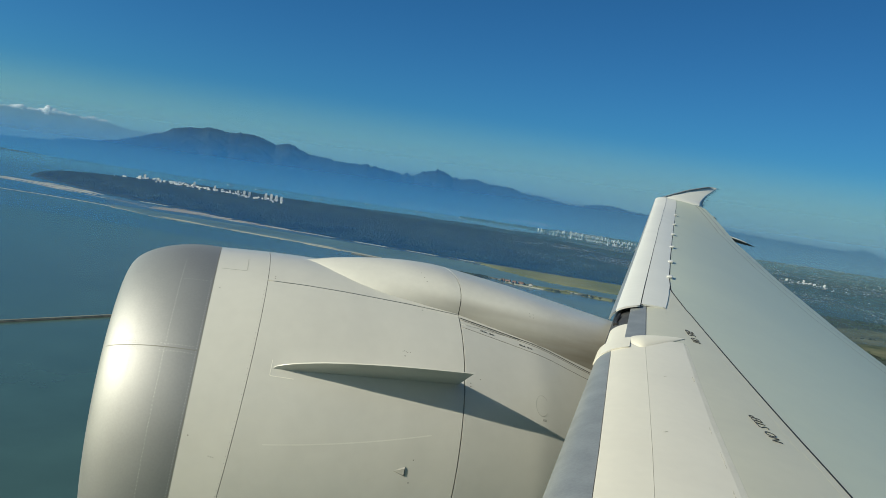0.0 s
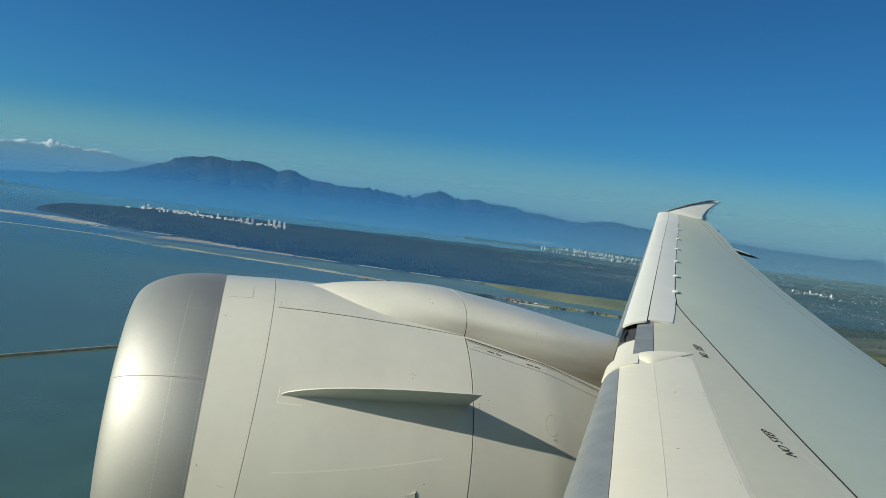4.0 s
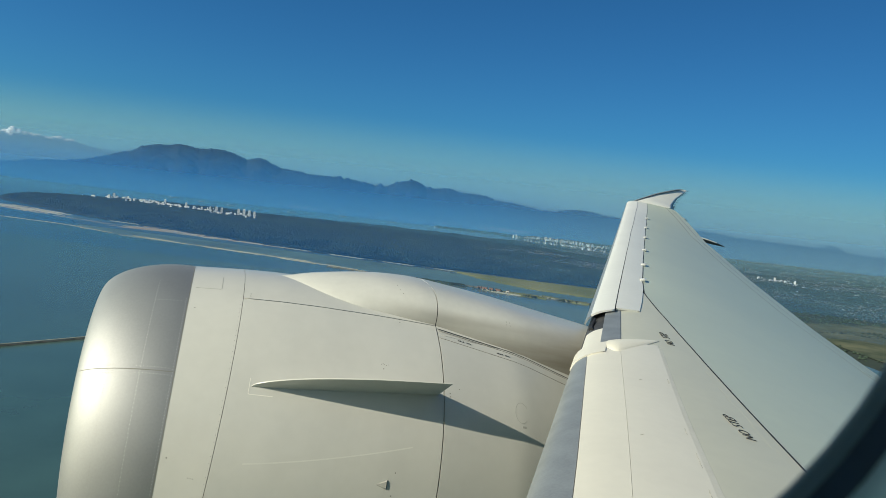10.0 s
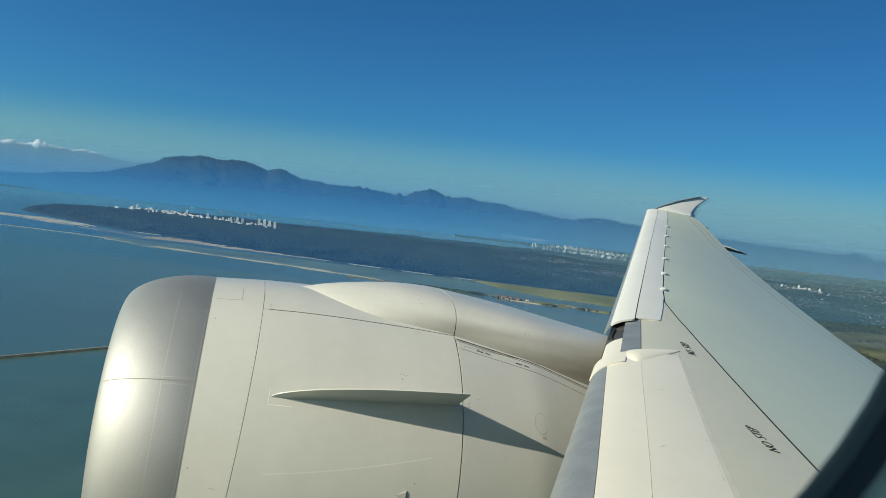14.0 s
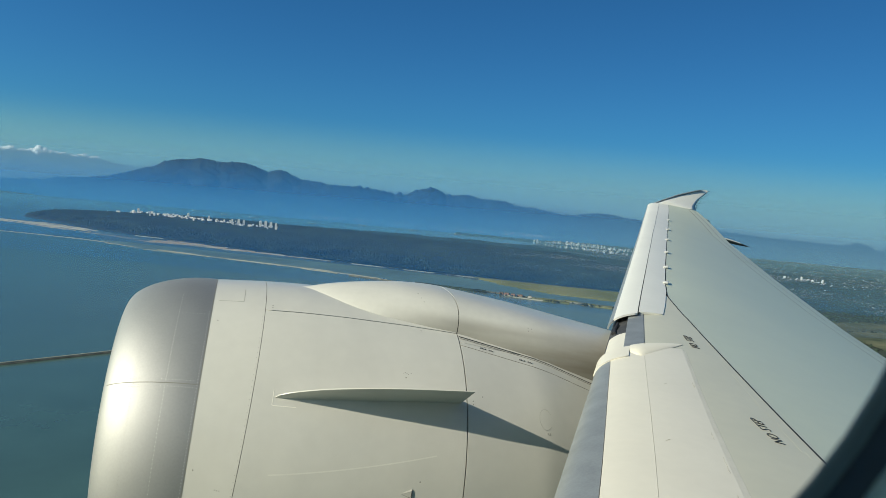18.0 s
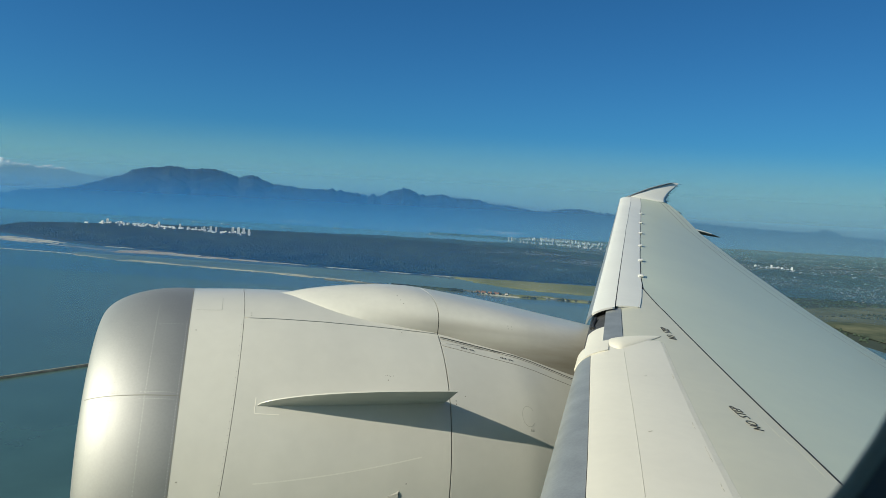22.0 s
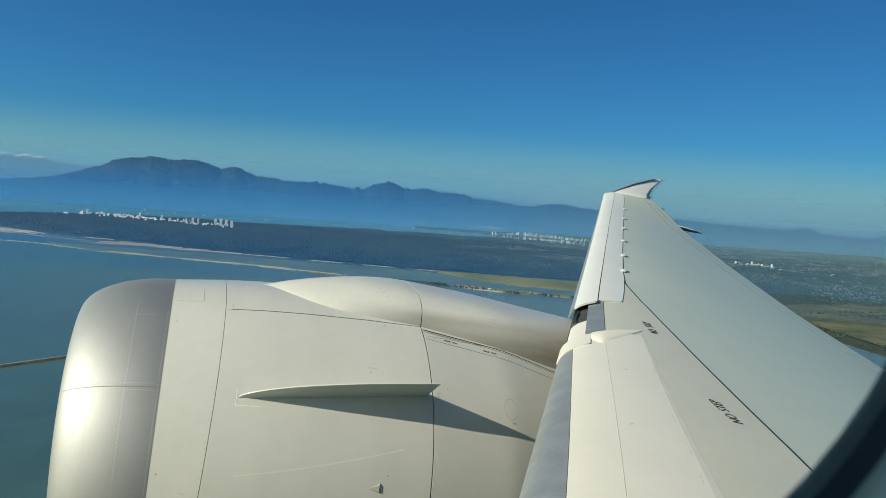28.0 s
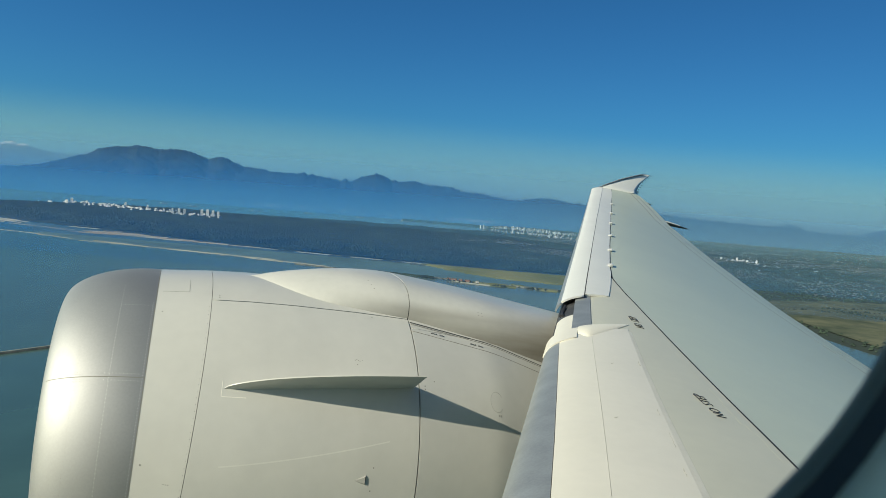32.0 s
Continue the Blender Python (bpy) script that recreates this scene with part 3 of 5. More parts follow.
# foot plate outline at the strake's nose
part("chine_foot_line", strip("chine_foot_line", lambda s: on_cowl(0.60 + (0 if s < 1 else 0.20 * (s - 1)), 39.0 - 4.5 * min(s, 1)), np.linspace(0, 2, 24), 0.006, lift=0.001), M["white"], engine)
# painted glint: a thin pale strip in place of reflected sunlight
part("cowl_ridge", strip("cowl_ridge", lambda s: on_cowl(0.66 + 1.4 * s, 16.6 + 6.2 * s + 2.8 * s * s), np.linspace(0, 1, 30), 0.011, thick=0.003, lift=0.0005), M["glint"], engine, "faint pale strip painted as a sun glint on the cowl")
# small scoop and its two fasteners
bm = bmesh.new()
pts = [nac(x, a, o) for x, a, o in ((1.77, 15.0, 0.001), (1.87, 16.6, 0.001), (1.87, 14.0, 0.001), (1.862, 16.1, 0.012), (1.862, 14.4, 0.012))]
vs = [bm.verts.new(p) for p in pts]
for f in ((0, 3, 1), (0, 4, 3), (0, 2, 4), (1, 3, 4, 2)):
    bm.faces.new([vs[i] for i in f])
bmesh.ops.recalc_face_normals(bm, faces=bm.faces[:])
me = bpy.data.meshes.new("drain_scoop")
bm.to_mesh(me)
bm.free()
me.materials.append(M["faint"])
me.materials.append(M["ink"])
me.polygons[3].material_index = 1
part("drain_scoop", me, None, engine, "small triangular vent scoop with a dark mouth")
rivet_row("fasteners", [on_cowl(x, a) for x, a in ((1.93, 18.5), (1.92, 12.5), (2.40, 42.2), (2.40, 41.2), (1.75, 46.8), (0.06, 61.5), (0.06, 15.9), (0.50, 70.5), (0.50, 69.3), (2.50, 44.0), (1.95, 66.2))], M["seam"], engine, 0.0065)
rivet_row("fasteners", [on_cowl(x, a) for x, a in ((1.73, 48.2), (1.745, 48.4), (1.76, 48.2), (1.775, 48.0), (1.80, 48.3), (0.27, 11.5), (0.29, 11.4), (0.31, 11.4))], M["seam"], engine, 0.0045)
part("round_hatch_line", strip("round_hatch_line", lambda a: on_cowl(3.17 + 0.07 * math.cos(a), 40.0 + 3.3 * math.sin(a)), np.linspace(0.6, 5.6, 32), 0.0025, lift=0.001), M["faint"], engine, "faint round hatch outline")

for dx in (0.0, 0.022):
    part("notice_bar", strip("notice_bar", lambda q: on_cowl(3.175 + dx + 0.016 * q, 35.6), np.linspace(0, 1, 4), 0.02, 0.002, 0.001), M["faint"], engine)

# ---- pylon: an arched fairing over the nacelle's crown, running back under the wing ----
PX = [0.80, 1.0, 1.25, 1.55, 1.86, 2.18, 2.40, 2.87, 3.3, 3.7, 4.1, 4.5, 4.9]
PT = [-1.245, -1.175, -1.115, -1.055, -1.012, -0.995, -1.0, -1.03, -1.06, -1.095, -1.13, -1.16, -1.2]
PW = [0.02, 0.27, 0.46, 0.58, 0.635, 0.67, 0.68, 0.74, 0.78, 0.80, 0.80, 0.78, 0.74]
PB = [-1.26, -1.27, -1.285, -1.31, -1.325, -1.335, -1.34, -1.40, -1.48, -1.59, -1.72, -1.84, -1.98]


def pylon_pt(x, a):
    """Around the arch: a from 0 (inboard foot) to 1 (outboard foot)."""
    x, a = np.broadcast_arrays(np.asarray(x, float), np.asarray(a, float))
    d = 0.10
    g = lambda L: (np.interp(x - d, PX, L) + 2 * np.interp(x, PX, L) + np.interp(x + d, PX, L)) / 4
    top, w, b = g(PT), g(PW), g(PB)
    ang = np.pi * a
    c, s = np.cos(ang), np.sin(ang)
    e = np.interp(x, [0.8, 1.5, 2.2, 3.2], [1.45, 1.15, 0.80, 0.62])
    return np.stack([x, NY - w * np.sign(c) * np.abs(c) ** e, b + (top - b) * s ** e], -1)


def pylon_shell(name, x0, x1, nx):
    X, A = np.meshgrid(np.linspace(x0, x1, nx), np.linspace(0, 1, 41), indexing="ij")
    P = pylon_pt(X, A)
    N = np.cross(np.gradient(P, axis=1), np.gradient(P, axis=0))
    N /= np.maximum(np.linalg.norm(N, axis=-1), 1e-9)[..., None]
    N *= np.sign(N[:, 20, 2])[:, None, None]
    return shell(name, P, N, 0.02)


pylon = part("pylon_fairing", pylon_shell("pylon_fairing", 2.345, 4.9, 30), M["pylon"], engine, "cream pylon fairing with brown streaks at its foot")
rivet_row("fasteners", [(pylon_pt(x, a), np.array([0, -0.6, 0.8])) for x, a in ((1.95, 0.33), (1.97, 0.28), (1.99, 0.24), (3.1, 0.2), (3.14, 0.2), (3.1, 0.17), (3.14, 0.17))], M["seam"], pylon, 0.006)
part("pylon_nose", pylon_shell("pylon_nose", 0.80, 2.336, 26), M["pylon"], engine, "smooth cream teardrop nose of the pylon")
X, A = np.meshgrid(np.linspace(2.30, 2.38, 3), np.linspace(0, 1, 31), indexing="ij")
P = pylon_pt(X, A) - np.array([0, 0, 0.02])
part("pylon_liner", shell("pylon_liner", P, np.broadcast_to([0, 0, 1.0], P.shape), 0.01), M["seal"], engine, "black joint")
for dth, wd, mt in ((0.0, 0.006, "seal"), (-0.8, 0.003, "seam"), (-4.2, 0.0025, "seam")):
    part("pylon_foot_seal", strip("pylon_foot_seal", lambda x: on_cowl(x, np.interp(x, [2.34, 2.72, 3.37, 3.95], [66.4, 64.9, 62.3, 58.6]) + dth), np.linspace(2.35, 4.2, 30), wd, lift=0.004), M[mt], engine)


def lettering(name, words, size, m, parent, depth=0.002):
    cu = bpy.data.curves.new(name, "FONT")
    cu.body, cu.size, cu.extrude, cu.align_x, cu.align_y = words, size, depth, "CENTER", "CENTER"
    cu.resolution_u, cu.offset = 3, -size * 0.026
    tmp = new(name, cu)
    me = bpy.data.meshes.new_from_object(tmp.evaluated_get(bpy.context.evaluated_depsgraph_get()))
    bpy.data.objects.remove(tmp)
    me.transform(m)
    me.materials.clear()
    return part(name, me, M["ink"], parent, "black stencilled notice " + words)


def text_frame(p, right, n, lift=0.004, tall=0.68):
    n, right = Vector(n).normalized(), Vector(right)
    right = (right - n * right.dot(n)).normalized()
    up_ = n.cross(right)
    m = Matrix((right, up_, n)).transposed().to_4x4()
    return Matrix.Translation(Vector(p) + n * lift) @ m @ Matrix.Diagonal((1.0, tall, 1, 1))


for (f0, y0), (f1, y1), size in (((0.1573, 3.35), (0.1462, 3.77), 0.102), ((0.1234, 5.47), (0.1162, 5.97), 0.112)):
    a, b = wing_up(f0, y0), wing_up(f1, y1)
    for word, k in (("NO", 0.16), ("STEP", 0.68)):
        lettering("notice_word", word, size, text_frame(a + (b - a) * k, b - a, wing_n((f0 + f1) / 2, (y0 + y1) / 2), tall=1.05), wing)
for x in (2.62, 3.05):
    th = float(np.interp(x, [2.34, 2.72, 3.37, 3.95], [66.4, 64.9, 62.3, 58.6])) - 2.7
    p, n = on_cowl(x, th)
    q = nac(x - 0.1, th + 0.4)
    for word, k in (("NO", -0.055), ("STEP", 0.03)):
        lettering("notice_word", word, 0.035, text_frame(p + (q - p) * k * 10, q - p, n), engine)
# scuffs and bare streaks on the wing's front skin
wear = np.random.default_rng(5)
for y, d, l, w in ((2.75, -0.0075, 0.42, 0.003), (3.17, -0.0095, 0.10, 0.0045), (3.27, -0.0125, 0.36, 0.003), (3.63, -0.0105, 0.30, 0.0025), (3.95, -0.0120, 0.42, 0.0025), (4.42, -0.0105, 0.34, 0.002), (4.85, -0.0120, 0.22, 0.002)):
    part("scuff_mark", strip("scuff_mark", lambda s: on_wing(seam_f(y + l * s) + d + 0.0012 * s * (1 - s) * math.sin(9 * s + y * 5), y + l * s), np.linspace(0, 1, 16), w, 0.0004, 0.0006), M["scuff"], wing)
for y in wear.uniform(1.6, 4.9, 9):
    l, d = wear.uniform(0.03, 0.12), wear.uniform(-0.0040, -0.0018)
    part("scuff_mark", strip("scuff_mark", lambda s: on_wing(rear_f(y + l * s) + d + 0.0002 * math.sin(9 * s), y + l * s), np.linspace(0, 1, 8), wear.uniform(0.003, 0.007), 0.0004, 0.0068), M["dirt"], slat_in)
for f, y, l in ((0.0652, 3.27, 0.012), (0.0700, 4.30, 0.010)):
    part("scuff_mark", strip("scuff_mark", lambda s: on_wing(f + 0.003 * s, y + l * s), np.linspace(0, 1, 5), 0.003, 0.001, 0.0126), M["dirt"], slat_in)

# ---- fuselage shell and the cabin window ----
FY, FZ, FR = -2.62, -0.45, 2.88
WX, WZ, WY = 0.0450, 0.1075, 0.121      # window centre and plane
W2, H2, WC = 0.1268, 0.2351, 0.1213          # half width, half height, corner radius


def rounded(w, h, c, n=14):
    out = []
    for cx, cz, a0 in ((w - c, h - c, 0), (-w + c, h - c, 90), (-w + c, -h + c, 180), (w - c, -h + c, 270)):
        out += [(cx + c * math.cos(radians(a0 + 90 * j / n)), cz + c * math.sin(radians(a0 + 90 * j / n))) for j in range(n + 1)]
    return out


def window_ring():
    """Gasket and reveal: a rounded tunnel, narrow outside, flaring to the lining."""
    steps = ((0.17, 0.17, 0.085, 0.03), (0.075, 0.075, 0.045, 0.01), (0.022, 0.022, 0.016, 0.004), (0.004, 0.004, 0.004, 0), (0.0015, 0.0015, 0.0, 0), (0.006, 0.006, -0.001, 0), (0.0095, 0.0095, -0.004, 0))
    rings = [[(WX + x, WY + d, WZ + z) for x, z in rounded(W2 + a, H2 + b, WC + a)] for a, b, d, _ in steps]
    n = len(rings[0])
    verts = [v for r in rings for v in r]
    faces = [(i * n + j, i * n + (j + 1) % n, (i + 1) * n + (j + 1) % n, (i + 1) * n + j) for i in range(len(rings) - 1) for j in range(n)]
    return mesh_of("window_frame", verts, faces)


def hull():
    """Outer tube with an opening at the window and an unseen open strip on the far side."""
    xs = [-16, -12, -8, -4, -1.5, WX - 0.32, WX + 0.32, 2, 5, 9, 13, 17]
    a0, a1 = [math.degrees(math.asin((WZ + s * 0.42 - FZ) / FR)) for s in (-1, 1)]
    ths = sorted([a0, a1] + [t for t in np.arange(-180, 180, 7.5) if not a0 - 2 < t < a1 + 2])
    taper = [0.55, 0.82, 0.95] + [1.0] * 9
    verts = [(x, FY + FR * k * math.cos(radians(t)), FZ + FR * k * math.sin(radians(t))) for x, k in zip(xs, taper) for t in ths]
    n = len(ths)
    hole = (5, ths.index(a0))
    # far-side strip left open, out of view, so skylight reaches the lining
    faces = [(i * n + j, i * n + (j + 1) % n, (i + 1) * n + (j + 1) % n, (i + 1) * n + j) for i in range(len(xs) - 1) for j in range(n) if (i, j) != hole and not (3 <= i <= 8 and 140 < ths[j] % 360 < 178)]
    faces += [tuple(range(n)), tuple(range((len(xs) - 1) * n, len(xs) * n))]
    return mesh_of("fuselage", verts, faces)


cabin = part("fuselage", hull(), M["fuselage"], plane, "white painted fuselage skin")
rings = [[(WX + x, WY + d, WZ + z) for x, z in rounded(W2 + a, H2 + a, WC + a)] for a, d in ((0.0012, 0.0016), (-0.0016, 0.0008), (-0.0022, -0.0004), (-0.0010, -0.0016), (0.0018, -0.0022))]
nr = len(rings[0])
part("window_lip", mesh_of("window_lip", [v for r in rings for v in r], [(i * nr + j, i * nr + (j + 1) % nr, (i + 1) * nr + (j + 1) % nr, (i + 1) * nr + j) for i in range(4) for j in range(nr)]), M["lip_seal"], cabin, "blue-grey inner lip of the window seal")
part("window_gasket", window_ring(), M["gasket"], cabin, "dark rounded cabin window gasket, close to the eye")


def lining():
    """Flaring window reveal, then the cabin side wall out to a box of cabin behind the seat, its back open to let light
    in.
    """
    steps = ((0.0095, -0.004), (0.0115, -0.012), (0.015, -0.030), (0.022, -0.060), (0.034, -0.085), (0.060, -0.100), (0.10, -0.106))
    rings = [[(WX + x, WY + d, WZ + z) for x, z in rounded(W2 + a, H2 + a, WC + a)] for a, d in steps]
    rings.append([(WX + x, WY - 0.125, WZ + z) for x, z in rounded(1.2, 0.45, 0.2)])
    rings.append([(WX + x, -0.42, WZ + z) for x, z in rounded(2.2, 0.9, 0.3)])
    rings.append([(x, -2.4, z) for x, _, z in rings[-1]])
    n = len(rings[0])
    verts = [v for r in rings for v in r]
    faces = [(i * n + j, i * n + (j + 1) % n, (i + 1) * n + (j + 1) % n, (i + 1) * n + j) for i in range(len(rings) - 1) for j in range(n)]
    return mesh_of("cabin_lining", verts, faces, True)


part("cabin_lining", lining(), M["cabin"], cabin, "dim blue-grey cabin lining")

# ---- sea and land ----
M["sea"] = mat("sea_water", (0.054, 0.106, 0.092), 0.24, vary=0.25, scale=0.004, fine=0.05, spread=(0.3, 0.7))
tint_over(M["sea"], (0.19, 0.225, 0.18), ((0, -400, 120), (1, 200, 560)), 0.006, (1, 1, 1))
M["forest_floor"] = mat("forest_floor", (0.014, 0.026, 0.020), 0.95, vary=0.4, scale=0.02, fine=0.25)
M["leaf"] = mat("conifer_canopy", (0.008, 0.020, 0.016), 0.9, vary=0.45, scale=0.026, fine=0.3, tint=(0.036, 0.058, 0.036))
M["street_leaf"] = mat("street_tree_canopy", (0.016, 0.040, 0.028), 0.9, vary=0.4, scale=0.02, fine=0.3, tint=(0.050, 0.080, 0.048))
M["grass"] = mat("marsh_grass", (0.13, 0.16, 0.055), 0.95, vary=0.3, scale=0.02, fine=0.3, tint=(0.20, 0.20, 0.09))
M["sand"] = mat("wet_sand", (0.40, 0.37, 0.27), 0.9, vary=0.3, scale=0.05, fine=0.6)
M["spit"] = mat("pale_wet_silt", (0.30, 0.30, 0.25), 0.85, vary=0.3, scale=0.05, fine=0.6)
M["tower"] = mat("white_rendered_walls", (0.66, 0.64, 0.59), 0.7, vary=0.45, random_tint=0.3, scale=0.2, fine=2)
M["rock"] = mat("dyke_stone", (0.11, 0.11, 0.09), 0.95, vary=0.4, scale=0.2, fine=2)
M["field"] = mat("dry_fields", (0.045, 0.075, 0.036), 0.95, vary=0.4, scale=0.022, fine=0.12, tint=(0.125, 0.128, 0.070))
tint_over(M["forest_floor"], (0.040, 0.056, 0.040), ((0, 190, 420),), 0.01, (1, 1, 1))
M["concrete"] = mat("pale_concrete", (0.42, 0.40, 0.36), 0.7, vary=0.2, random_tint=0.25, scale=0.2, fine=2)
M["glass"] = mat("window_glass", (0.06, 0.08, 0.10), 0.15, vary=0.2)
M["roof"] = mat("house_roofs", (0.20, 0.19, 0.175), 0.85, vary=0.5, scale=0.05, fine=0.3, tint=(0.40, 0.39, 0.36), spread=(0.46, 0.68))
M["flats"] = mat("pale_flats", (0.38, 0.37, 0.34), 0.8, vary=0.4, scale=0.05, fine=0.4)
M["shed"] = mat("red_shed_paint", (0.22, 0.115, 0.085), 0.7, vary=0.2)
M["hullpaint"] = mat("ship_hull_paint", (0.10, 0.06, 0.05), 0.6, vary=0.3, random_tint=0.3)
# slope colours lean to blue, carrying part of the distance haze
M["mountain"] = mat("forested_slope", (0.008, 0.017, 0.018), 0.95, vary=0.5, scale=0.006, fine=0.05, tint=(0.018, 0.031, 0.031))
M["mud"] = mat("shallow_tidal_water", (0.108, 0.165, 0.140), 0.36, vary=0.2, scale=0.01, fine=0.08)
M["log"] = mat("floating_logs", (0.40, 0.30, 0.19), 0.85, vary=0.3, scale=0.2, fine=2)

rng = np.random.default_rng(7)


def inside(poly, x, y):
    poly = np.array(poly, float)
    r = np.zeros(np.shape(x), bool)
    for (x0, y0), (x1, y1) in zip(poly, np.roll(poly, -1, axis=0)):
        c = ((y0 > y) != (y1 > y)) & (x < (x1 - x0) * (y - y0) / (y1 - y0 + 1e-12) + x0)
        r ^= c
    return r


def edge_dist(poly, x, y):
    poly = np.array(poly, float)
    d = np.full(np.shape(x), 1e9)
    for (x0, y0), (x1, y1) in zip(poly, np.roll(poly, -1, axis=0)):
        dx, dy = x1 - x0, y1 - y0
        t = np.clip(((x - x0) * dx + (y - y0) * dy) / (dx * dx + dy * dy + 1e-9), 0, 1)
        d = np.minimum(d, np.hypot(x - x0 - t * dx, y - y0 - t * dy))
    return d


def wobble(x, y, s, seed=0.0):
    """Cheap smooth noise, about -1 to 1."""
    return (np.sin(x / s + 1.7 * np.sin(y / s * 0.8 + seed)) + np.sin(y / s * 1.3 + 1.3 * np.sin(x / s * 1.1 + 2 * seed)) + np.sin((x + y) / s * 0.6 + seed)) / 3


# sea: one sheet to the horizon
n = 96
rad = [0, 60, 150, 300, 600, 1000, 1600, 2500, 3600, 4850]
verts = [(0, 0, 0)] + [(r * math.cos(a), r * math.sin(a), 0) for r in rad[1:] for a in np.linspace(0, 2 * math.pi, n, endpoint=False)]
faces = [(0, 1 + j, 1 + (j + 1) % n) for j in range(n)]
faces += [(1 + i * n + j, 1 + i * n + n + j, 1 + i * n + n + (j + 1) % n, 1 + i * n + (j + 1) % n) for i in range(len(rad) - 2) for j in range(n)]
sea = part("water", mesh_of("water", verts, faces), M["sea"])
tagged(sea, "calm blue-green sea reaching to the horizon", "sea", kind="structure")

LAND = [(-800, 1300), (-700, 1215), (-560, 1097), (-420, 1012), (-283, 930), (-122, 862), (8, 820), (85, 806), (215, 790), (300, 735), (312, 640), (300, 520), (300, 420), (330, 310), (480, 200), (1000, 120), (1400, 100), (3200, 100), (3400, 3000),
        (1700, 3350), (1000, 3250), (420, 2860), (300, 2250), (240, 1930), (190, 1800), (115, 1745), (10, 1750), (-110, 1720), (-238, 1640), (-370, 1620), (-520, 1650), (-690, 1590), (-790, 1420)]
MARSH = [(30, 818), (121, 790), (200, 778), (330, 735), (320, 640), (185, 674), (105, 702), (60, 755)]
FIELDS = [(316, 430), (318, 540), (350, 625), (460, 670), (640, 680), (1100, 620), (1350, 140), (1000, 150), (500, 225), (350, 325)]


def land_z(x, y):
    d = edge_dist(LAND, x, y) * np.where(inside(LAND, x, y), 1, -1)
    plateau = np.interp(x, [-800, -650, -300, 100, 300, 700], [13, 13, 12, 7, 3, 2.0])
    z = plateau * np.clip(d / 45, 0, 1) ** 0.6 + 0.6
    z += wobble(x, y, 140, 0.4) * 1.2 * np.clip(d / 200, 0, 1) + (0.7 * wobble(x, y, 21, 2.2) + 0.4 * wobble(y, x, 8, 0.9)) * np.clip(d / 60, 0, 1)
    return np.where(d > 0, z, np.maximum(-3, d * 0.35 + 0.6))


def ground_grid(name, x0, x1, y0, y1, step, height, material, keep):
    X, Y = np.meshgrid(np.arange(x0, x1 + 1, step), np.arange(y0, y1 + 1, step), indexing="ij")
    Xs, Ys = X + wobble(X, Y, 60, 1.0) * 6, Y + wobble(Y, X, 55, 2.0) * 6
    Z = height(Xs, Ys)
    k = keep(Xs, Ys)
    i = np.arange(X.size).reshape(X.shape)
    ok = k[:-1, :-1] | k[1:, :-1] | k[1:, 1:] | k[:-1, 1:]
    q = np.stack([i[:-1, :-1], i[1:, :-1], i[1:, 1:], i[:-1, 1:]], -1)[ok]
    used, inv = np.unique(q, return_inverse=True)
    V = np.stack([Xs.ravel(), Ys.ravel(), Z.ravel()], -1)[used]
    return part(name, mesh_of(name, V, inv.reshape(-1, 4)), material)


land = ground_grid("ground", -860, 3400, 80, 3360, 22, land_z, M["forest_floor"], lambda x, y: edge_dist(LAND, x, y) * np.where(inside(LAND, x, y), 1, -1) > -25)
tagged(land, "wooded coastal plain and headland, dark green", "land", kind="structure")
marsh = ground_grid("marsh", 20, 340, 640, 830, 6, lambda x, y: np.where(inside(MARSH, x, y), 1.0 + 0.15 * wobble(x, y, 20), -0.6), M["grass"], lambda x, y: inside(MARSH, x, y))
tagged(marsh, "flat green tidal marsh beside the channel", "marsh", kind="structure")
fields = ground_grid("fields", 300, 1360, 130, 720, 7, lambda x, y: land_z(x, y) + 0.5, M["field"], lambda x, y: inside(FIELDS, x, y) & (edge_dist(FIELDS, x, y) > 2))
tagged(fields, "green and tan open fields by the shore", "fields", kind="structure")


def clumps(name, x, y, z, r, h, material, label, category):
    """Many small tree crowns in one mesh: uneven five-sided tufts with a pointed top."""
    m = len(x)
    a = np.linspace(0, 2 * np.pi, 5, endpoint=False)
    rr = r[:, None] * rng.uniform(0.6, 1.3, (m, 5))
    ph = rng.uniform(0, 1.2, m)[:, None]
    ring = np.stack([x[:, None] + rr * np.cos(a + ph), y[:, None] + rr * np.sin(a + ph), z[:, None] + h[:, None] * rng.uniform(-0.15, 0.45, (m, 5))], -1)
    top = np.stack([x + r * rng.uniform(-.3, .3, m), y + r * rng.uniform(-.3, .3, m), z + h], -1)[:, None]
    V = np.concatenate([ring, top], 1).reshape(-1, 3)
    me = bpy.data.meshes.new(name)
    loops = np.array([i for t in [(j, (j + 1) % 5, 5) for j in range(5)] for i in t])
    L = (loops[None] + 6 * np.arange(m)[:, None]).ravel()
    sizes = np.full(5 * m, 3)
    me.vertices.add(len(V))
    me.vertices.foreach_set("co", V.ravel())
    me.loops.add(len(L))
    me.loops.foreach_set("vertex_index", L)
    me.polygons.add(len(sizes))
    me.polygons.foreach_set("loop_start", np.concatenate([[0], np.cumsum(sizes)[:-1]]))
    me.update(calc_edges=True)
    me.validate()
    return tagged(part(name, me, material), label, category, kind="stuff")


def scatter(count, box, keep):
    x, y = rng.uniform(box[0], box[1], count), rng.uniform(box[2], box[3], count)
    k = keep(x, y)
    return x[k], y[k]


